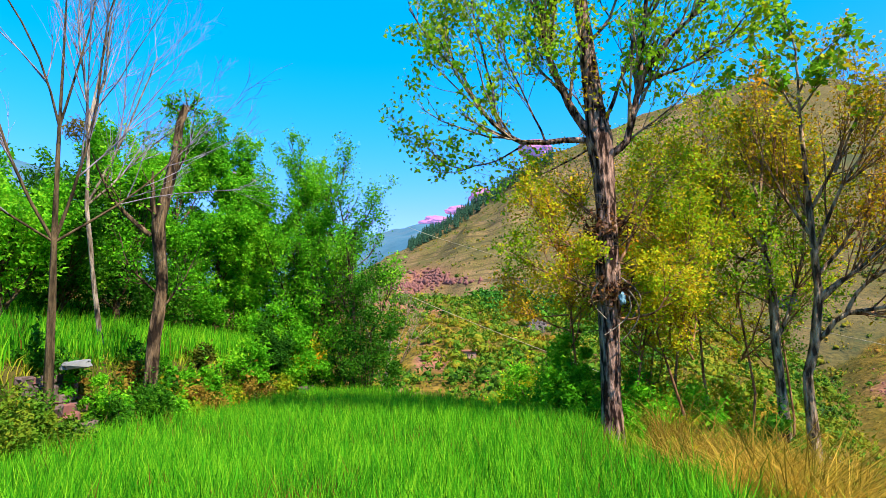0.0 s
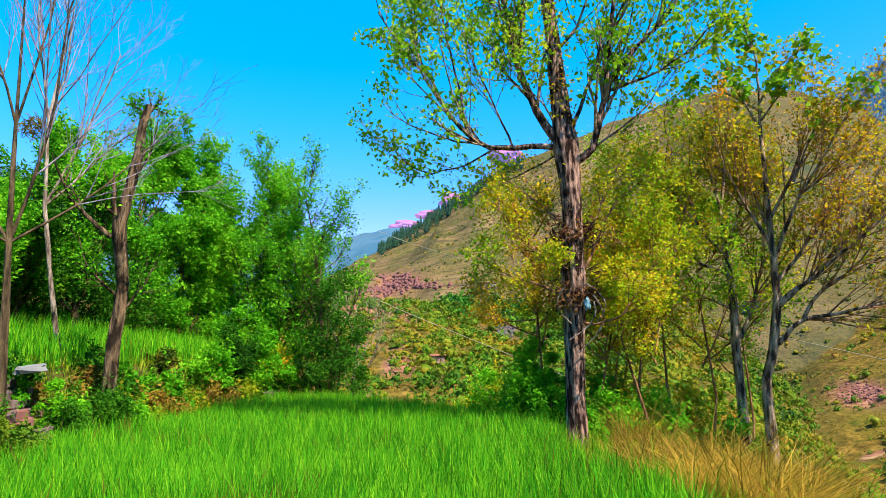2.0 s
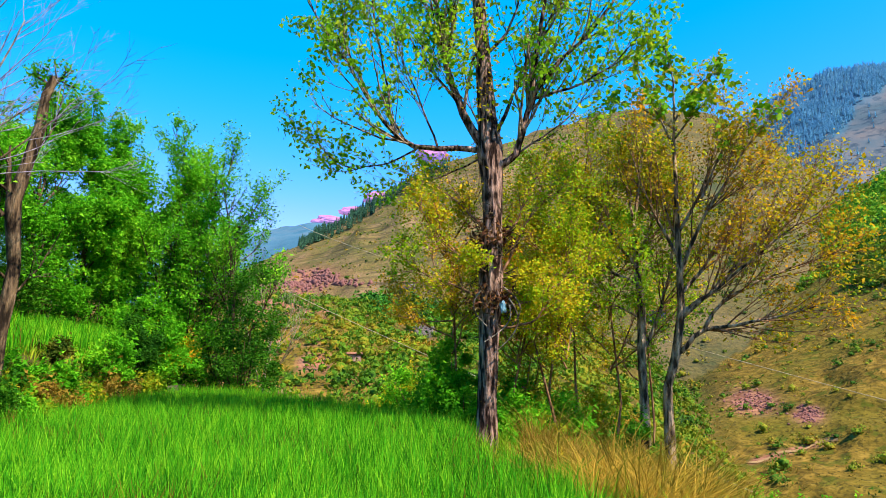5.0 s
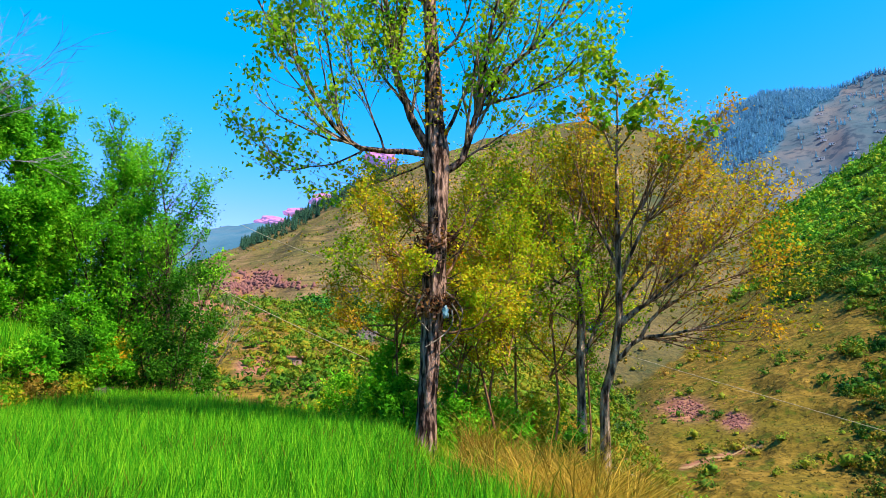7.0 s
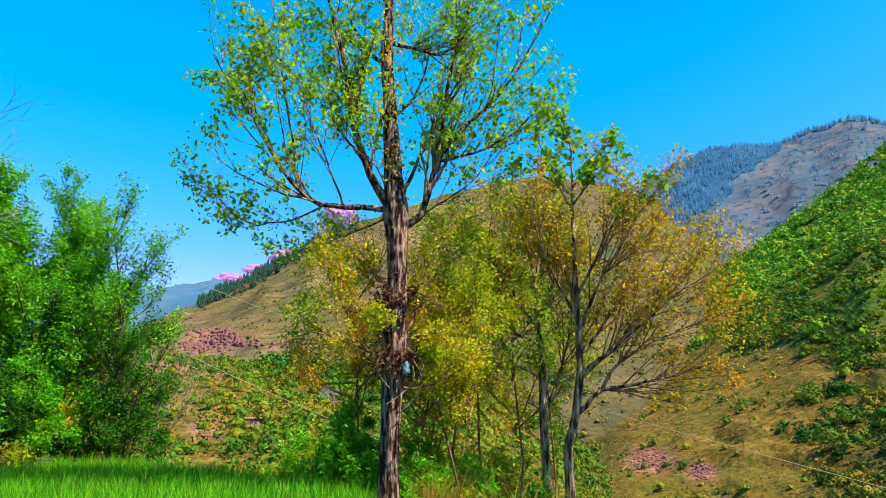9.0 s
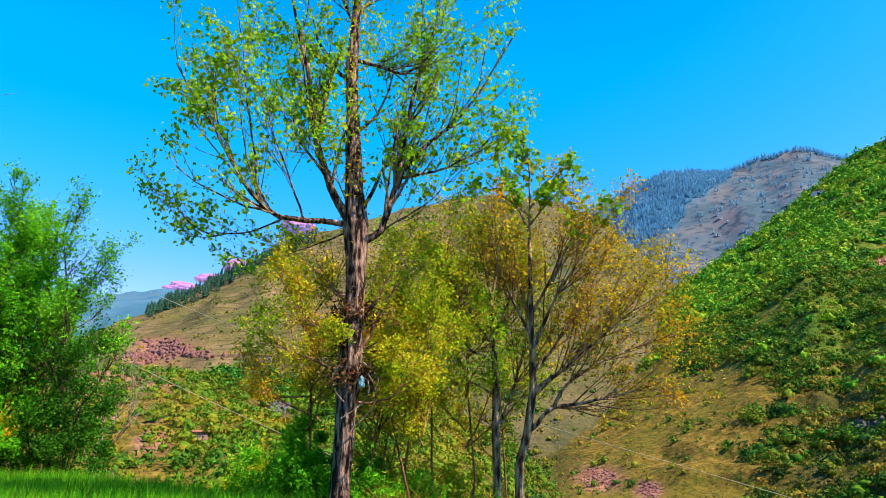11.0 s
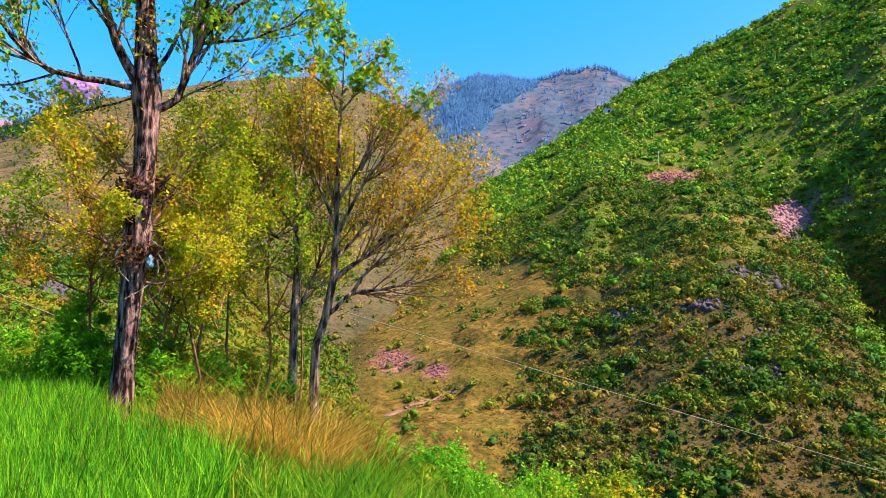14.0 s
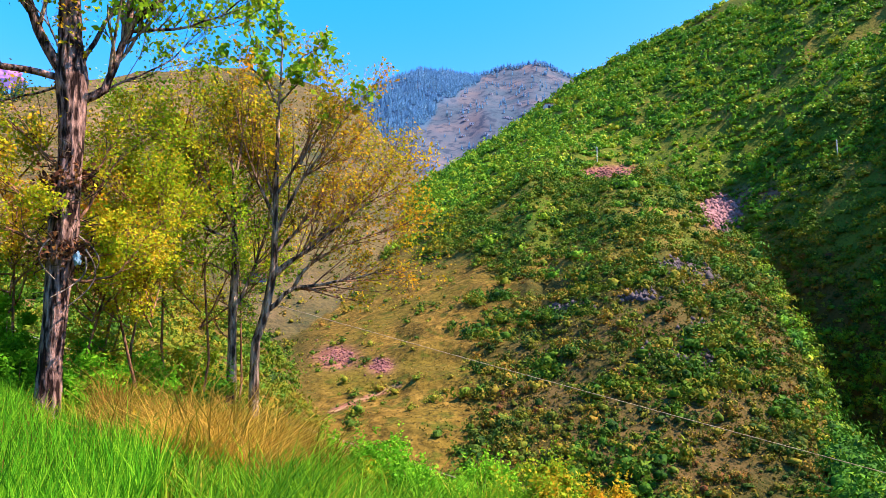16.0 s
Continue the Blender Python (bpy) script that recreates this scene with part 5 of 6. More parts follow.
# bushes below the field's edge
for k, (az, r, rad, hi, leaf, n, label) in enumerate((
    (0.8, 25.5, 1.5, 3.0, M_LEAF_FRESH, 6000, "green bush below the far edge of the field"), (3.5, 24.5, 1.6, 3.4, M_LEAF_FRESH, 6500, "green bush below the far edge of the field"), (6.0, 23, 1.5, 3.4, M_LEAF_YELLOW, 5500, "yellow-green bush below the far edge of the field"),
    (8.0, 20.5, 1.4, 3.0, M_LEAF_FRESH, 6500, "green bush below the far edge of the field"), (10.9, 17.5, 1.1, 3.2, M_LEAF_FRESH, 9000, "tall green bush behind the tree's foot"),
    (9.8, 16.5, 0.9, 1.7, M_LEAF_FRESH, 5000, "green bush behind the tree's foot"), (12.3, 15.5, 0.9, 1.7, M_LEAF_FRESH, 5000, "green bush behind the tree's foot"), (15.6, 14.6, 0.8, 1.5, M_LEAF_FRESH, 5000, "green bush behind the tree's foot"),
    (17.6, 15.5, 0.8, 1.3, M_LEAF_OLIVE, 3500, "olive bush on the slope"), (20.0, 16.5, 1.0, 2.0, M_LEAF_FRESH, 4500, "olive bush on the slope"), (21.8, 18.5, 1.1, 1.9, M_LEAF_FRESH, 4500, "green bush on the slope"), (23.6, 18.5, 1.2, 2.8, M_LEAF_OLIVE, 5500, "olive bush on the slope"), (25.0, 20.0, 1.1, 1.8, M_LEAF_OLIVE, 4000, "olive bush on the slope"), (18.2, 19.0, 1.2, 3.0, M_LEAF_OLIVE, 5500, "olive bush on the slope"), (15.6, 18.5, 1.1, 2.4, M_LEAF_FRESH, 5000, "green bush on the slope"), (26.0, 15.5, 0.7, 1.6, M_LEAF_DARK, 4500, "ivy-dark bush at the twin stem's foot"),
    (34.0, 10.5, 0.6, 0.9, M_LEAF_FRESH, 6000, "green bush just below the field's edge"), (39.4, 10.0, 0.75, 1.2, M_LEAF_FRESH, 9000, "green bush just below the field's edge"),
    (46.0, 12.5, 0.8, 1.2, M_LEAF_DARK, 7000, "dark green bush below the field's edge"), (36.3, 8.8, 0.55, 0.85, M_LEAF_FRESH, 6000, "leafy green bush on the bank below the field"), (43.2, 8.4, 0.6, 0.8, M_LEAF_FRESH, 6500, "leafy green bush on the bank below the field"), (48.5, 9.6, 0.6, 0.9, M_LEAF_FRESH, 6000, "leafy green bush on the bank below the field"), (52.9, 9.0, 0.65, 1.05, M_LEAF_TOP, 9000, "yellow-green bush below the field's edge"),
    (58.6, 9.5, 0.6, 1.0, M_LEAF_ORANGE, 7000, "orange-brown bush below the field's edge"), (49.5, 14.5, 1.2, 1.8, M_LEAF_DARK, 9000, "dark green bush below the field's edge"),
    (64.0, 14.5, 1.2, 1.8, M_LEAF_DARK, 8000, "dark green bush below the field's edge"), (70.0, 13.5, 1.2, 1.9, M_LEAF_FRESH, 9000, "green bush below the field's edge"), (75.0, 13.0, 1.3, 2.4, M_LEAF_FRESH, 10000, "green bush below the field's edge"))):
    p = on_ground(az, r, -0.1)
    shrub("bush", p, 140 + k, rad, hi, leaf, 0.048 if r < 14.55 else 0.095, int(n * (0.95 if r < 14.55 else 1.0)), label, three=r >= 14.55)

# ---- grasses ----
rng = np.random.default_rng(3)
N = 70000
a, q = rng.uniform(17, 36, N), np.sqrt(rng.uniform(6.5**2, 15**2, N))
gx2, gy2 = np.sin(np.radians(a)) * q, np.cos(np.radians(a)) * q
dd = gx2 - field_right(gy2)
ok = (dd > -0.1) & (dd < 4.5) & (rng.uniform(0, 1, N) < 0.0 + 0.9 * vnoise(gx2 * 2.2, gy2 * 2.2, 81) + 0.3 * vnoise(gx2 * 6, gy2 * 6, 83))
xy = np.stack([gx2, gy2], -1)[ok]
V, F = blades(rng, xy, ground_z(xy[:, 0], xy[:, 1]) - 0.03, (0.72 + 0.4 * vnoise(xy[:, 0] * 0.9, xy[:, 1] * 0.9, 82)) * rng.uniform(0.5, 1.7, len(xy)), 0.011, 0.9)
tagged(solid("dry_grass", V, F, M_STRAW), "long dry yellow grass along the field's edge", "grass", kind="stuff")
N = 11000
a, q = rng.uniform(22.3, 31.5, N), np.sqrt(rng.uniform(7.0**2, 11.5**2, N))
gx2, gy2 = np.sin(np.radians(a)) * q, np.cos(np.radians(a)) * q
ok = (gx2 > field_right(gy2) + 0.05) & (vnoise(gx2 * 1.6, gy2 * 1.6, 84) > -0.35) & (np.hypot(gx2 - T1.x, gy2 - T1.y) > 1.0)
xy = np.stack([gx2, gy2], -1)[ok]
V, F = blades(rng, xy, ground_z(xy[:, 0], xy[:, 1]) - 0.03, 0.75 * rng.uniform(0.5, 1.45, len(xy)), 0.012, 1.0)
tagged(solid("golden_grass", V, F, M_GOLD_GRASS), "clump of tall golden dry grass at the field's edge", "grass", kind="stuff")
N = 34000
a, q = rng.uniform(16, 75, N), rng.uniform(2.6, 9.0, N)
gx2, gy2 = np.sin(np.radians(a)) * q, np.cos(np.radians(a)) * q
ok = (gx2 > field_right(gy2)) & (vnoise(gx2 * 1.3, gy2 * 1.3, 86) > -0.55) & (np.hypot(gx2 - T1.x, gy2 - T1.y) > 1.0)
xy = np.stack([gx2, gy2], -1)[ok]
V, F = blades(rng, xy, ground_z(xy[:, 0], xy[:, 1]) - 0.03, (0.5 + 0.2 * vnoise(xy[:, 0] * 1.7, xy[:, 1] * 1.7, 87)) * rng.uniform(0.6, 1.35, len(xy)), 0.013, 0.8)
tagged(solid("lush_grass", V, F, M_GREEN_GRASS), "lush green grass and herbs on the bank beside the field", "grass", kind="stuff")
N = 60000
a, q = rng.uniform(-5, 85, N), np.sqrt(rng.uniform(3.0**2, 26**2, N))
gx2, gy2 = np.sin(np.radians(a)) * q, np.cos(np.radians(a)) * q
dd = gx2 - field_right(gy2)
ok = (dd > -0.2) & (rng.uniform(0, 1, N) < np.interp(dd, (0, 1.5, 6, 15), (1.0, 0.8, 0.5, 0.3)))
xy = np.stack([gx2, gy2], -1)[ok]
V, F = blades(rng, xy, ground_z(xy[:, 0], xy[:, 1]) - 0.03, np.full(len(xy), 0.5) * rng.uniform(0.5, 1.3, len(xy)), 0.014, 0.6)
tagged(solid("rough_grass", V, F, M_GRASS), "rough green grass on the bank below the field", "grass", kind="stuff")
N = 16000
wy = rng.uniform(6, 26, N)
wx = wall_x(wy) + rng.normal(0.0, 0.45, N)
V, F = blades(rng, np.stack([wx, wy], -1), ground_z(wx, wy) - 0.03, np.full(N, 0.4), 0.02, 0.8)
tagged(solid("bank_grass", V, F, M_GRASS), "mixed green and dry grass on the terrace bank", "grass", kind="stuff")

# ---- scrub on the slopes ----
rng = np.random.default_rng(4)


def in_tan(s):
    return (s["az"] < 47.3 + 0.25 * np.minimum(s["el"], 3) + 2.2 * fbm(s["x"] / 13, s["y"] / 13, 2, 53)) & (s["el"] < 5.2 + 1.5 * vnoise(s["x"] / 12, s["y"] / 12, 54)) & (s["az"] > 31)


for name, n, r0, r1, card, count, leaf in (("spur_bushes", 8800, 110, 270, 0.17, 52, M_SPUR), ("hill_bushes", 12500, 240, 450, 0.3, 20, M_SCRUB_FRESH)):
    P = scatter(rng, n, (38, 82), (r0, r1), lambda s: s["flank"] & ~in_tan(s) & (fbm(s["x"] / 22, s["y"] / 22, 3, 91) > -0.8) & (s["u"] < 0.66) & ((s["el"] + 3 * fbm(s["x"] / 25, s["y"] / 25, 3, 93) > 6.0) | (s["az"] > ravine_az(s["r"]))))
    scrub_mass(name, P, (1.0 + 3.1 * rng.uniform(0, 1, len(P)) ** 1.6) * np.interp(np.hypot(P[:, 0], P[:, 1]), (84, 450), (0.75, 1.6)), 5, leaf, card, count, "fresh green scrub covering the hillside")
for k, (leaf, name, label, low, n) in enumerate(((M_SCRUB, "brown_hill_bushes", "olive and brown scrub on the lower hillside", -0.45, 7500), (M_SCRUB_NEAR, "russet_hill_bushes", "russet and yellow scrub on the lower hillside", 0.1, 3000), (M_SPUR, "green_hill_bushes", "green bushes scattered over the lower hillside", 0.0, 7500))):
    P = scatter(rng, n, (42, 80), (74, 250), lambda s: s["flank"] & ~in_tan(s) & (s["el"] + 3 * fbm(s["x"] / 25, s["y"] / 25, 3, 93) < 7.5) & (fbm(s["x"] / 11 + 5 * k, s["y"] / 11, 3, 95 + 4 * k) > low) & (s["u"] < np.where((s["el"] < 0) | (s["az"] > 66), 0.95, 0.7)))
    scrub_mass(name, P, (0.9 + 3.4 * rng.uniform(0, 1, len(P)) ** 2.0) if k == 2 else 0.7 + 2.4 * rng.uniform(0, 1, len(P)) ** 2.2, 25 + k, leaf, 0.17, 62, label)
P = scatter(rng, 1700, (17, 37), (90, 330), lambda s: ~in_tan(s) & (s["r"] > 95) & (s["u"] < 0.75))
scrub_mass("hillside_scrub", P, 0.9 + 2.3 * rng.uniform(0, 1, len(P)) ** 1.5, 56, M_SCRUB, 0.2, 40, "olive and green scrub on the slope behind the trees")
P = scatter(rng, 9500, (42, 78), (74, 230), lambda s: s["flank"] & ~in_tan(s) & (s["u"] < 0.75))
scrub_mass("hill_tufts", P, 0.3 + 0.7 * rng.uniform(0, 1, len(P)) ** 2, 46, M_TUFT, 0.6, 5, "tufts of dry grass between the bushes of the hillside", 0.9)
P = scatter(rng, 1700, (28, 50), (84, 220), lambda s: s["flank"] & in_tan(s) & (s["u"] < 0.2))
scrub_mass("slope_bushes", P, 0.8 + 2.0 * rng.uniform(0, 1, len(P)) ** 1.7, 6, M_SLOPE_BUSH, 0.15, 70, "scattered low bushes on the tan slope")
P = scatter(rng, 7000, (28, 50), (84, 200), lambda s: s["flank"] & in_tan(s) & (s["u"] < 0.5))
scrub_mass("grass_tufts", P, 0.14 + 0.3 * rng.uniform(0, 1, len(P)) ** 2, 36, M_TUFT, 0.7, 3, "small dry grass tufts on the tan slope")
for az, leaf, name in (((-10, 30), M_VALLEY, "green_valley_bushes"), ((30, 85), M_SCRUB_NEAR, "valley_bushes")):
    P = scatter(rng, 1850, az, (24, 110), lambda s: (s["near"] | s["mid"] | s["flank"]) & (s["d"] > 5) & (s["u"] < np.where(s["az"] < 1, 0.15, 0.62)) & ~(in_tan(s) & (s["r"] > 76)))
    scrub_mass(name, P, 0.5 + 1.7 * rng.uniform(0, 1, len(P)) ** 1.7, 7, leaf, 0.085, 125, "mixed green and brown bushes in the valley")
P = scatter(rng, 3600, (-16, 34), (64, 156), lambda s: s["mid"] & (s["u"] < np.where(s["az"] < 0.5, 0.4, 0.9)))
scrub_mass("bank_bushes", P, 0.9 + 2.0 * rng.uniform(0, 1, len(P)) ** 1.5, 17, M_VALLEY, 0.22, 32, "mixed green and brown bushes on the far bank")
P = scatter(rng, 8500, (-14, 44), (150, 610), lambda s: s["tan"] & (s["u"] < np.where(s["az"] > 9, 0.7, 0.55)) & (vnoise(s["x"] / 40, s["y"] / 40, 97) > -0.35))
scrub_mass("far_hill_bushes", P, 0.6 + 1.9 * rng.uniform(0, 1, len(P)) ** 1.6, 8, M_SCRUB, 0.4, 8, "low scrub on the terraced hill across the valley")
P = scatter(rng, 150, (2, 10), (125, 215), lambda s: (s["az"] > 2.5))
scrub_mass("grove", P, rng.uniform(2.4, 4.2, len(P)), 9, M_RAVINE, 0.2, 110, "grove of green trees at the foot of the hill", 1.0)


P = scatter(rng, 900, (44, 84), (150, 430), lambda s: s["flank"] & ~in_tan(s) & (s["u"] < np.where(s["az"] > 62, 0.75, 0.4)) & (vnoise(s["x"] / 30, s["y"] / 30, 98) > -0.3))
scrub_mass("hill_trees", P, 2.6 + 2.6 * rng.uniform(0, 1, len(P)) ** 1.5, 49, M_SCRUB_FRESH, 0.15, 110, "round green trees standing out of the hillside scrub", 1.05)
P = scatter(rng, 1100, (68, 84), (78, 190), lambda s: s["flank"] & ((s["cut"] > 0.12) | (s["az"] > 74)) & (s["az"] > ravine_az(s["r"]) - 1.5) & (s["u"] < 0.75))
Q = scatter(rng, 2600, (64, 80), (80, 210), lambda s: s["flank"] & (np.abs(s["az"] - ravine_az(s["r"]) + 2.2) < 2.0) & (s["u"] < 0.6))
scrub_mass("rim_bushes", Q, 0.5 + 1.5 * rng.uniform(0, 1, len(Q)) ** 1.6, 29, M_SCRUB_NEAR, 0.22, 30, "yellow and russet bushes along the ravine's rim")
scrub_mass("ravine_trees", P, 1.2 + 2.4 * rng.uniform(0, 1, len(P)) ** 1.5, 19, M_SCRUB_FRESH, 0.16, 90, "green trees crowding the shaded ravine", 1.1)


P = scatter(rng, 1500, (71, 90), (58, 135), lambda s: (s["az"] > np.interp(s["r"], (58, 80, 100, 135), (69, 73.5, 74, 73))) & (s["u"] < 0.7))
scrub_mass("ravine_wood", P, 2.0 + 3.2 * rng.uniform(0, 1, len(P)) ** 1.3, 39, M_RAVINE, 0.13, 85, "dark green trees filling the shaded ravine", 1.1)


def conifers(name, places, heights, seed, label, leaf):
    """Spruce-like trees in one mesh: tiers of drooping branches round a stem."""
    rng = np.random.default_rng(seed)
    tiers, spokes = 5, 5
    VV = []
    for p, hgt in zip(places, heights):
        tri = []
        for t in range(tiers):
            z0 = hgt * (0.12 + 0.86 * t / tiers)
            rad = hgt * 0.2 * (1 - t / tiers) ** 0.8 + 0.15
            a = np.linspace(0, 2 * np.pi, spokes, endpoint=False) + rng.uniform(0, 6)
            rr = rad * rng.uniform(0.6, 1.2, spokes)
            for b, q in zip(a, rr):
                tri += [(0, 0, z0 + hgt * 0.2), (math.cos(b - 0.5) * q, math.sin(b - 0.5) * q, z0), (math.cos(b + 0.5) * q, math.sin(b + 0.5) * q, z0 - 0.03 * hgt)]
        tri = np.array(tri) + np.array(p)
        VV.append(tri)
    V = np.concatenate(VV)
    ob = solid(name, V, np.arange(len(V)).reshape(-1, 3), leaf)
    return tagged(ob, label, "trees", kind="stuff")


P = scatter(rng, 5000, (-3, 10), (470, 620), lambda s: s["tan"] & (s["r"] > np.interp(s["az"], (-4, 14), (530, 580))) & (s["u"] < 0.2))
conifers("ridge_conifers", P, rng.uniform(5, 10, len(P)), 10, "dark conifers along the crest of the hill", M_CONIFER)
# far trees, with haze in their leaf colour
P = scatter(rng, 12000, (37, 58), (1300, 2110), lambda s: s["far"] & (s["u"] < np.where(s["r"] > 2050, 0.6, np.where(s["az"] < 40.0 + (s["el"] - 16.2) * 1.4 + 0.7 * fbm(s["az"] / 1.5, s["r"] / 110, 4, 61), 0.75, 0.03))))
conifers("mountain_conifers", P, rng.uniform(10, 20, len(P)), 11, "conifers on the far mountain, tinted blue to carry haze", M_HAZED_CONIFER)

# ---- the stone retaining wall ----
def boulder(seed, size):
    rg = random.Random(seed)
    bm = bmesh.new()
    bmesh.ops.create_cube(bm, size=1.0)
    bmesh.ops.bevel(bm, geom=bm.edges[:], offset=0.16, segments=1, affect="EDGES")
    for v in bm.verts:
        v.co = Vector((v.co.x * size[0], v.co.y * size[1], v.co.z * size[2])) * (1 + rg.uniform(-0.16, 0.16))
    me = bpy.data.meshes.new("stone")
    bm.to_mesh(me)
    bm.free()
    return me


stones = []
for k in range(7):
    me = boulder(k, (0.2 + 0.025 * k, 0.2, 0.13 + 0.015 * k))
    me.materials.append(M_STONE if k % 3 else M_STONE_RED)
    stones.append(me)
wall = tagged(new("retaining_wall"), "dry stone terrace wall, half overgrown", "wall", kind="structure")
rg = random.Random(5)
for y0, y1, rows in ((10.9, 12.3, 8), (12.8, 13.5, 4), (14.9, 16.2, 4), (23.4, 24.3, 3)):
    y = y0
    while y < y1:
        for k in range(rows):
            if rg.random() < 0.16:
                continue
            yy = y + rg.uniform(-0.06, 0.06)
            ob = new("stone", rg.choice(stones))
            ob.parent = wall
            ob.matrix_local = pose(float(wall_x(yy)) - 0.10 * k + 0.1 + rg.uniform(-0.05, 0.05), yy, 0.08 + 0.17 * k, rg.uniform(-12, 12), rg.uniform(-12, 12), rg.uniform(60, 120))
        y += 0.24
slab_me = boulder(31, (0.5, 0.42, 0.12))
slab_me.materials.append(M_SLATE)
slab = tagged(new("flat_stone", slab_me), "flat grey stone slab lying on top of the terrace wall", "stone")
p = polar(-29.0, 13.3)
slab.matrix_world = pose(p.x, p.y, 1.52, 6, -8, 30)

# ---- wires across the valley ----
M_WIRE, nt, bsdf = material("pale_wire", 0.5)
bsdf.inputs["Base Color"].default_value = (0.45, 0.36, 0.22, 1)
for (a0, d0, e0), (a1, d1, e1), sag in (((-3, 150, 10.8), (82, 30, -11.5), 1.4), ((-6.5, 120, 6.5), (58, 24, -16.5), 0.7)):
    p, q = np.array(by_sight(a0, d0, e0)), np.array(by_sight(a1, d1, e1))
    u = np.linspace(0, 1, 60)[:, None]
    pts = p + (q - p) * u
    pts[:, 2] -= sag * 4 * (u * (1 - u))[:, 0]
    ob = solid("power_line", *tube(pts, 0.045, 0.013, 6), M_WIRE, None, shade=True)
    tagged(ob, "thin pale overhead wire sagging across the valley", "cable", group="wires")
M_POST, nt, bsdf = material("weathered_concrete", 0.8)
nn = noise_node(nt, 3.0)
nt.links.new(ramp(nt, nn.outputs["Fac"], [(0.3, (0.45, 0.43, 0.4)), (0.7, (0.7, 0.68, 0.64))]), bsdf.inputs["Base Color"])


def pole(az, r, height):
    p = on_ground(az, r, -0.3)
    root = tagged(new("utility_pole"), "pale concrete utility pole on the hillside", "pole")
    root.location = p
    solid("shaft", *tube([(0, 0, 0), (0, 0, height * 0.5), (0, 0, height)], 0.22, 0.14, 8), M_POST, root)
    solid("crossarm", *tube([(-0.8, 0, height * 0.93), (0, 0, height * 0.93), (0.8, 0, height * 0.93)], 0.07, 0.07, 6), M_POST, root)


def ground_at(az, el, r0, r1):
    """The first place from r0 on where the ground seen under this bearing reaches the elevation."""
    rr = np.geomspace(r0, r1, 800)
    x, y = np.sin(np.radians(az)) * rr, np.cos(np.radians(az)) * rr
    e = np.degrees(np.arctan2(ground_z(x, y) - EYE, rr))
    k = int(np.argmax(e >= el))
    return float(rr[k])


pole(56.9, ground_at(56.9, 13.4, 80, 450), 7.0)
pole(75.0, ground_at(75.0, 12.0, 80, 450), 7.0)

# ---- houses ----
M_PLASTER, nt, bsdf = material("pale_plaster", 0.8)
nn = noise_node(nt, 1.2)
nt.links.new(ramp(nt, nn.outputs["Fac"], [(0.3, (0.5, 0.46, 0.42)), (0.7, (0.78, 0.74, 0.7))]), bsdf.inputs["Base Color"])
M_ROOF, nt, bsdf = material("rusty_tin", 0.5)
nn = noise_node(nt, 1.5)
nt.links.new(ramp(nt, nn.outputs["Fac"], [(0.3, (0.26, 0.09, 0.06)), (0.7, (0.42, 0.2, 0.14))]), bsdf.inputs["Base Color"])
M_DARK, nt, bsdf = material("dark_opening", 0.6)
bsdf.inputs["Base Color"].default_value = (0.03, 0.03, 0.035, 1)


def block(x, y, z, size, bevel=0.03):
    bm = bmesh.new()
    bmesh.ops.create_cube(bm, size=1.0, matrix=Matrix.Translation((x, y, z)) @ Matrix.Diagonal((*size, 1)))
    bmesh.ops.bevel(bm, geom=bm.edges[:], offset=bevel, segments=1, affect="EDGES")
    return bm


def house(name, az, r, w, d, hgt, wall_material, label, category="house", roof=None):
    p = on_ground(az, r, -0.4)
    root = tagged(new(name), label, category)
    root.location, root.rotation_euler = p, (0, 0, radians(-az + 12))
    part("wall", block(0, 0, hgt / 2, (w, d, hgt)), wall_material, root)
    part("roof", block(0, -0.1, hgt + 0.12, (w * 1.12, d * 1.15, 0.22)), roof or M_ROOF, root, "pale tin roof" if roof else "rusty tin roof")
    part("door", block(-w * 0.18, -d / 2 - 0.02, hgt * 0.36, (w * 0.16, 0.08, hgt * 0.66), 0.01), M_DARK, root)
    for s in (0.12, 0.34) if category == "house" else ():
        frame_ob = part("window", block(w * s, -d / 2 - 0.02, hgt * 0.55, (w * 0.15, 0.08, hgt * 0.36), 0.01), M_POST, root)
        part("pane", block(w * s, -d / 2 - 0.05, hgt * 0.55, (w * 0.12, 0.06, hgt * 0.3), 0.01), M_DARK, frame_ob)


house("stone_hut", 2.0, ground_at(2.0, -0.5, 38, 300), 1.8, 1.6, 1.0, M_PINK_STONE, "small stone hut with a flat roof among bushes", "hut")
house("hill_house", 53.0, ground_at(53.0, 18.0, 80, 460), 9, 5, 3.2, M_PLASTER, "small house with a rusty roof high on the hill")
house("valley_house", 6.6, ground_at(6.6, 5.6, 100, 600), 6, 4, 2.8, M_STONE, "low stone house at the foot of the terraced hill")
M_BLUE_ROOF, nt, bsdf = material("blue_tin", 0.45)
nn = noise_node(nt, 1.5)
nt.links.new(ramp(nt, nn.outputs["Fac"], [(0.3, (0.01, 0.03, 0.1)), (0.7, (0.03, 0.06, 0.17))]), bsdf.inputs["Base Color"])
M_PINK, nt, bsdf = material("pink_limewash", 0.8)
nn = noise_node(nt, 0.9)
nt.links.new(ramp(nt, nn.outputs["Fac"], [(0.3, (0.3, 0.13, 0.12)), (0.7, (0.46, 0.24, 0.22))]), bsdf.inputs["Base Color"])
house("shed", 27.6, ground_at(27.6, 3.0, 60, 600), 5, 3, 3.2, M_BLUE_ROOF, "small blue shed on the slope behind the trees", "shed")
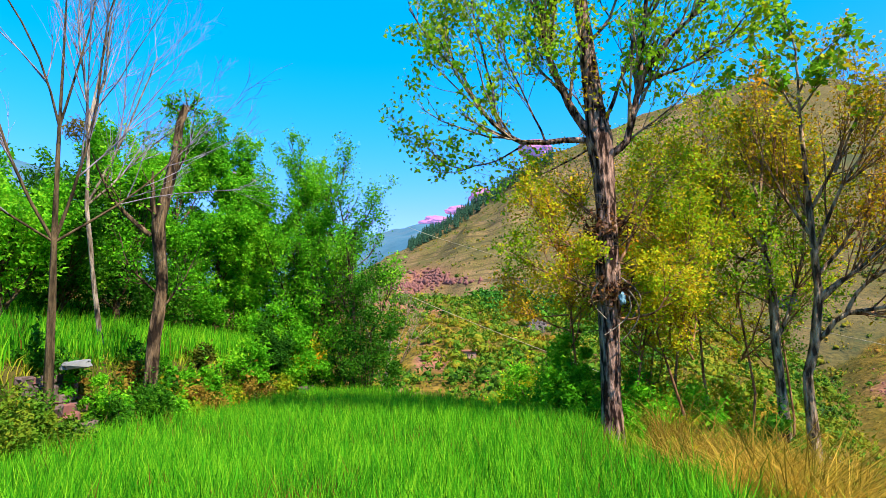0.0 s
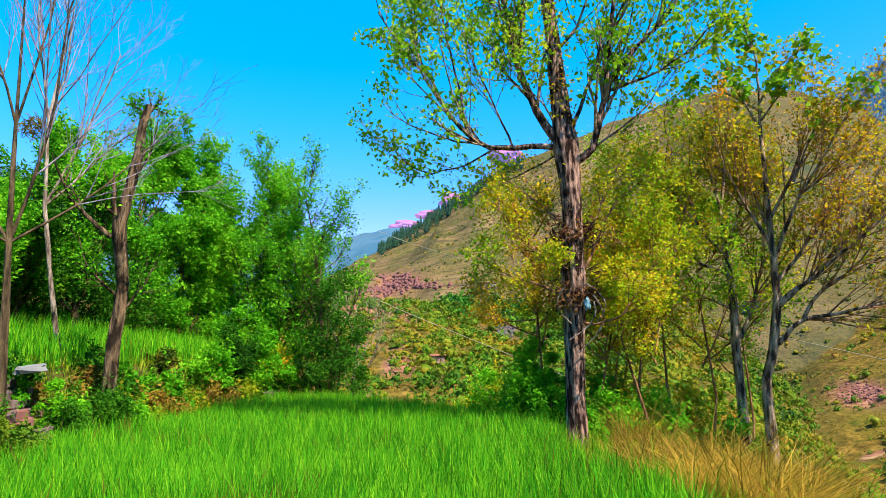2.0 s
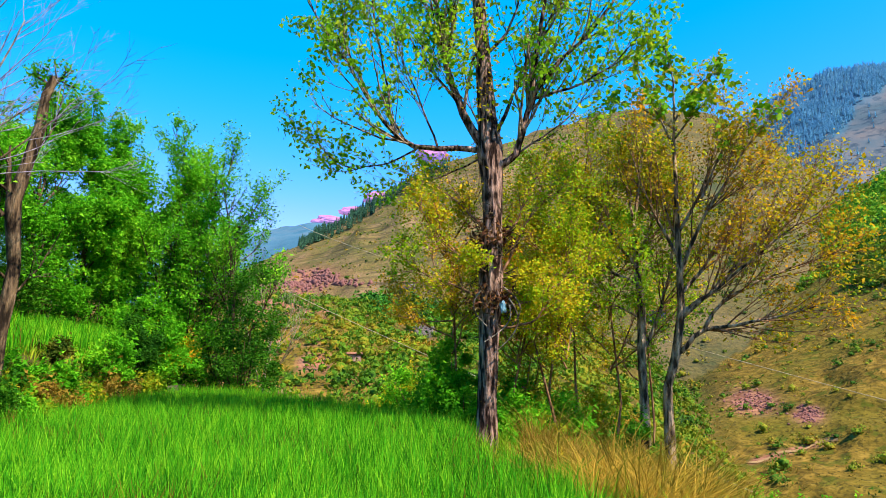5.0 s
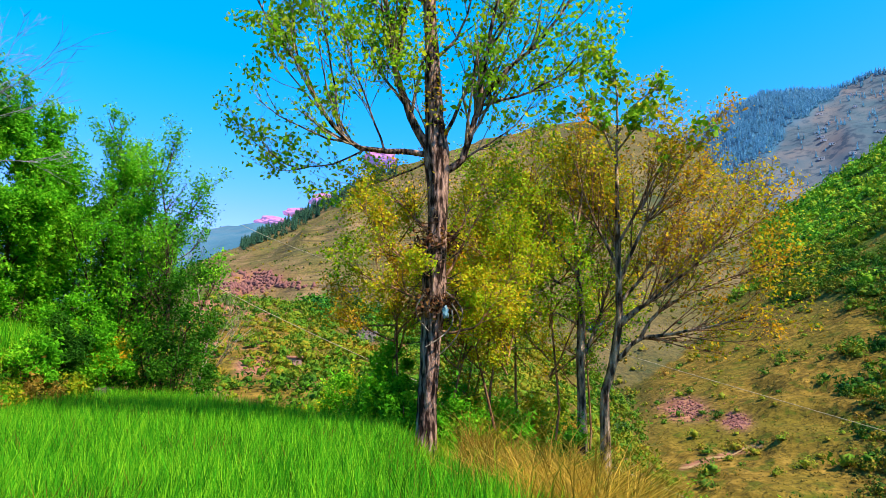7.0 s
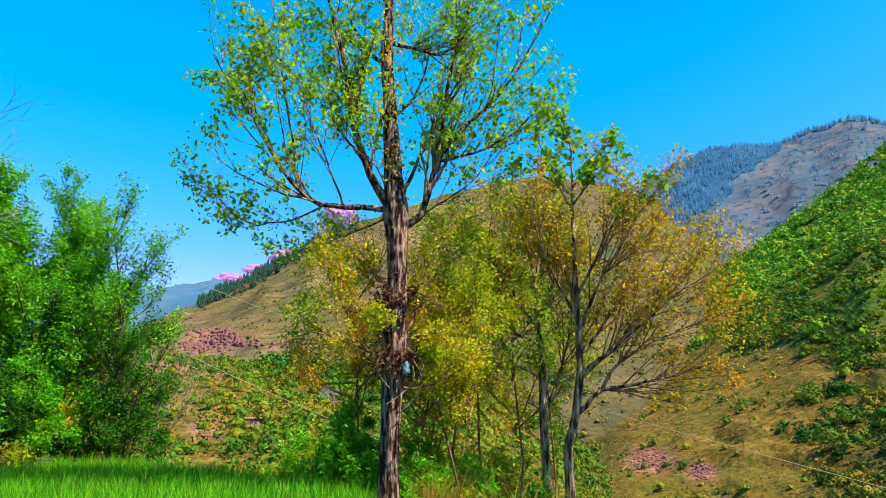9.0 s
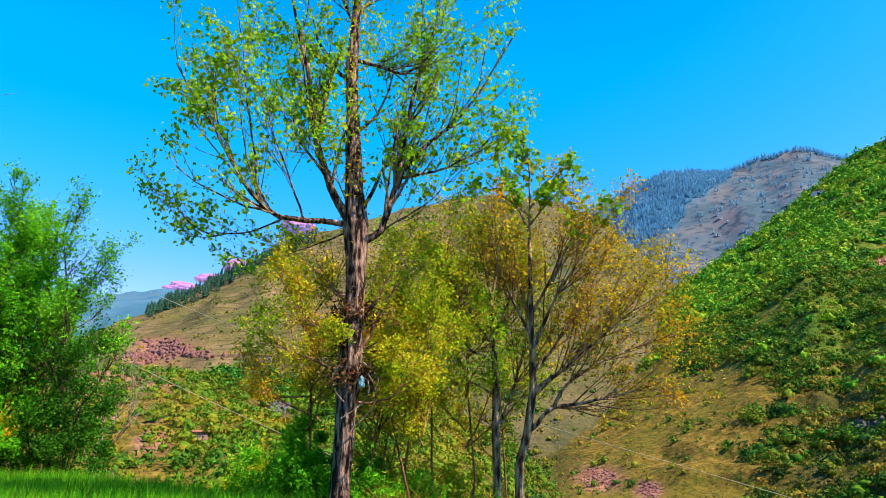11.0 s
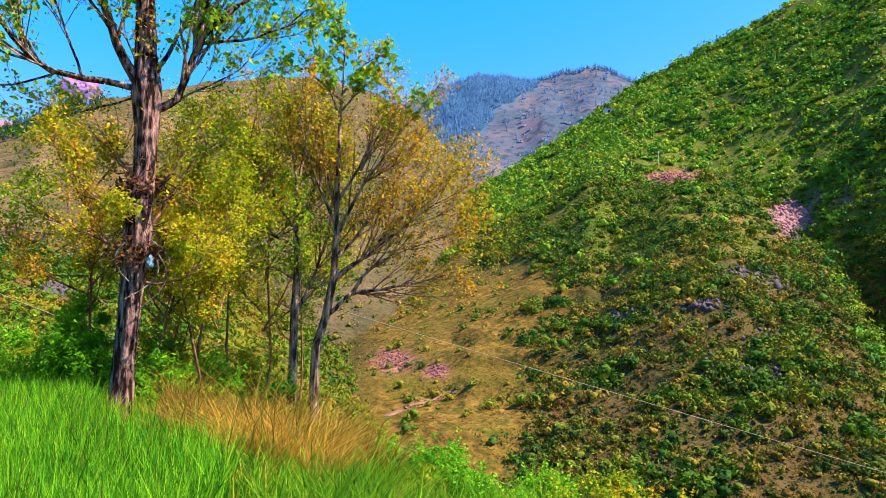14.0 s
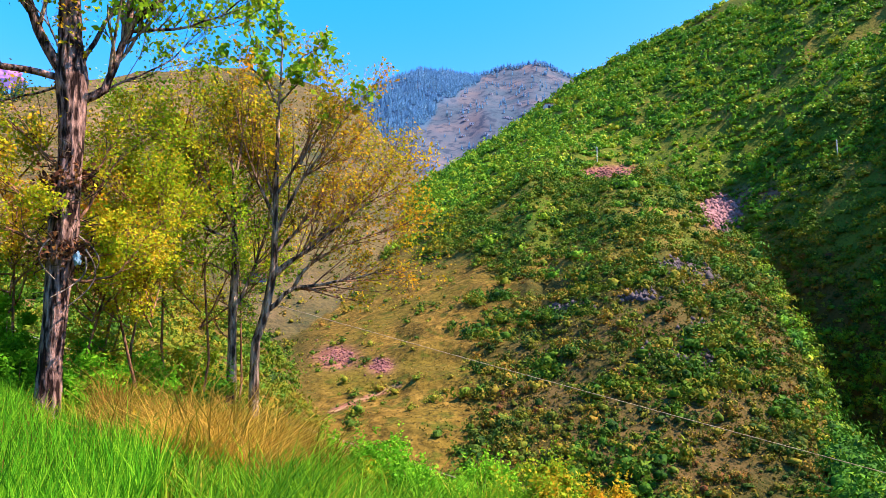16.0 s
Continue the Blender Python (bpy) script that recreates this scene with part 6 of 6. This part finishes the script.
house("pink_house", 21.6, ground_at(21.6, 7.0, 100, 600), 12, 6, 4.5, M_PINK, "pink house on the terraced hill behind the trees")
rg = random.Random(9)
for k in range(26):
    az, el = rg.uniform(45.0, 54.5), rg.uniform(15.5, 20.3)
    house("mountain_house", az, ground_at(az, el, 800, 2200), rg.uniform(7, 15), 7, rg.uniform(3.5, 5.5), M_PLASTER, "pale house far up on the mountain", roof=M_POST)

# ---- loose stones: the scree and the red outcrops ----
rng = np.random.default_rng(14)


def rubble(name, centres, count, spread, size, mat, label):
    V0 = np.array([(1, 0, 0), (-1, 0, 0), (0, 1, 0), (0, -1, 0), (0, 0, 1), (0, 0, -1)], float)
    F0 = np.array([(0, 2, 4), (2, 1, 4), (1, 3, 4), (3, 0, 4), (2, 0, 5), (1, 2, 5), (3, 1, 5), (0, 3, 5)])
    VV, FF, o = [], [], 0
    for az, el, sa, se in centres:
        for k in range(count):
            a, e = az + rng.normal(0, sa) * spread, el + rng.normal(0, se) * spread
            r = ground_at(a, e, 62, 620)
            if r < 63:
                continue
            q = on_ground(a, r)
            s = size * rng.uniform(0.4, 1.5) * r / 200
            VV.append(V0 * s * rng.uniform(0.5, 1.2, (6, 1)) * rng.uniform(0.6, 1.2, 3) + np.array(q))
            FF.append(F0 + o)
            o += 6
    return tagged(solid(name, np.concatenate(VV), np.concatenate(FF), mat), label, "rocks", kind="stuff")


rubble("scree", ((66.9, 8.3, 0.6, 0.7), (66.0, 8.9, 0.6, 0.4)), 500, 0.9, 0.8, M_SCREE, "pinkish broken rock of a landslip")
rubble("pink_cliff", ((-1.2, 6.5, 0.9, 0.3), (-3.0, 5.6, 1.2, 0.3), (0.3, 6.0, 1.2, 0.15)), 110, 0.9, 0.95, M_STONE_RED, "reddish rock ledges at the foot of the terraced hill")
rubble("red_outcrop", ((34.5, -3.2, 0.9, 0.5), (38.2, -4.0, 0.5, 0.3), (57.8, 12.5, 1.3, 0.2)), 220, 0.9, 0.5, M_STONE_RED, "reddish rocks breaking out of the slope")
rubble("grey_outcrop", ((63.2, 4.4, 1.2, 0.5), (65.2, 3.6, 0.9, 0.5), (64.5, -1.4, 0.9, 0.9), (62.0, -2.8, 0.9, 0.5), (66.0, -4.0, 0.5, 0.9), (60.0, 2.0, 0.8, 0.3), (54.0, 1.0, 0.8, 0.3), (8.0, 1.9, 0.5, 0.4)), 60, 0.9, 1.1, M_STONE_SHADOWED, "grey rocks breaking out of the slope, coloured as in shadow")

# ---- clouds behind the ridge ----
M_CLOUD, nt, bsdf = material("pink_cloud", 1.0)
nn = noise_node(nt, 0.01)
nt.links.new(ramp(nt, nn.outputs["Fac"], [(0.3, (0.6, 0.2, 0.36)), (0.7, (0.64, 0.23, 0.4))]), bsdf.inputs["Base Color"])
thin = nt.nodes.new("ShaderNodeBsdfTransparent")
veil = nt.nodes.new("ShaderNodeMixShader")
veil.inputs[0].default_value = 0.45
nt.links.new(bsdf.outputs[0], veil.inputs[1])
nt.links.new(thin.outputs[0], veil.inputs[2])
nt.links.new(veil.outputs[0], nt.nodes["Material Output"].inputs["Surface"])
for k, (az, el, w, hgt) in enumerate(((3.5, 13.4, 55, 44), (-0.6, 11.3, 70, 30), (-17.4, 14.4, 60, 50), (8.4, 17.2, 80, 55), (1.5, 12.2, 60, 28))):
    bm = bmesh.new()
    bmesh.ops.create_icosphere(bm, subdivisions=5, radius=1.0)
    for v in bm.verts:
        n = v.co.normalized()
        swell = 1.0 + 0.3 * noise.noise(n * 1.6 + Vector((k * 7, 0, 3))) + 0.14 * noise.noise(n * 4.2 + Vector((0, k, 3))) + 0.05 * noise.noise(n * 9 + Vector((k, 0, 3)))
        v.co = Vector((n.x * w, n.y * hgt, n.z * hgt * 0.8)) * swell
    me = bpy.data.meshes.new("cloud")
    bm.to_mesh(me)
    bm.free()
    me.materials.append(M_CLOUD)
    me.polygons.foreach_set("use_smooth", np.ones(len(me.polygons), bool))
    ob = new("cloud", me)
    ob.location = by_sight(az, 3000, el)
    ob.rotation_euler = (0, 0, radians(-az))
    tagged(ob, "small pinkish cloud behind the ridge", "cloud", group="clouds")

# ---- the footpath on the tan slope ----
strip = []
for a in np.linspace(33.8, 40.0, 60):
    e = -7.6 + (a - 34.6) * 0.36 + 0.12 * math.sin(a * 2.3)
    r = ground_at(a, e, 62, 300)
    for dr in (-0.35, 0.4):
        q = on_ground(a, r + dr, 0.12)
        strip.append(tuple(q))
k = np.arange(59)[:, None] * 2
M_PATH, nt, bsdf = material("trodden_earth", 0.95)
nn = noise_node(nt, 0.8)
nt.links.new(ramp(nt, nn.outputs["Fac"], [(0.3, (0.2, 0.12, 0.05)), (0.7, (0.34, 0.22, 0.11))]), bsdf.inputs["Base Color"])
tagged(solid("footpath", strip, k + [0, 1, 3, 2], M_PATH), "pale trodden footpath across the tan slope", "path", kind="structure")
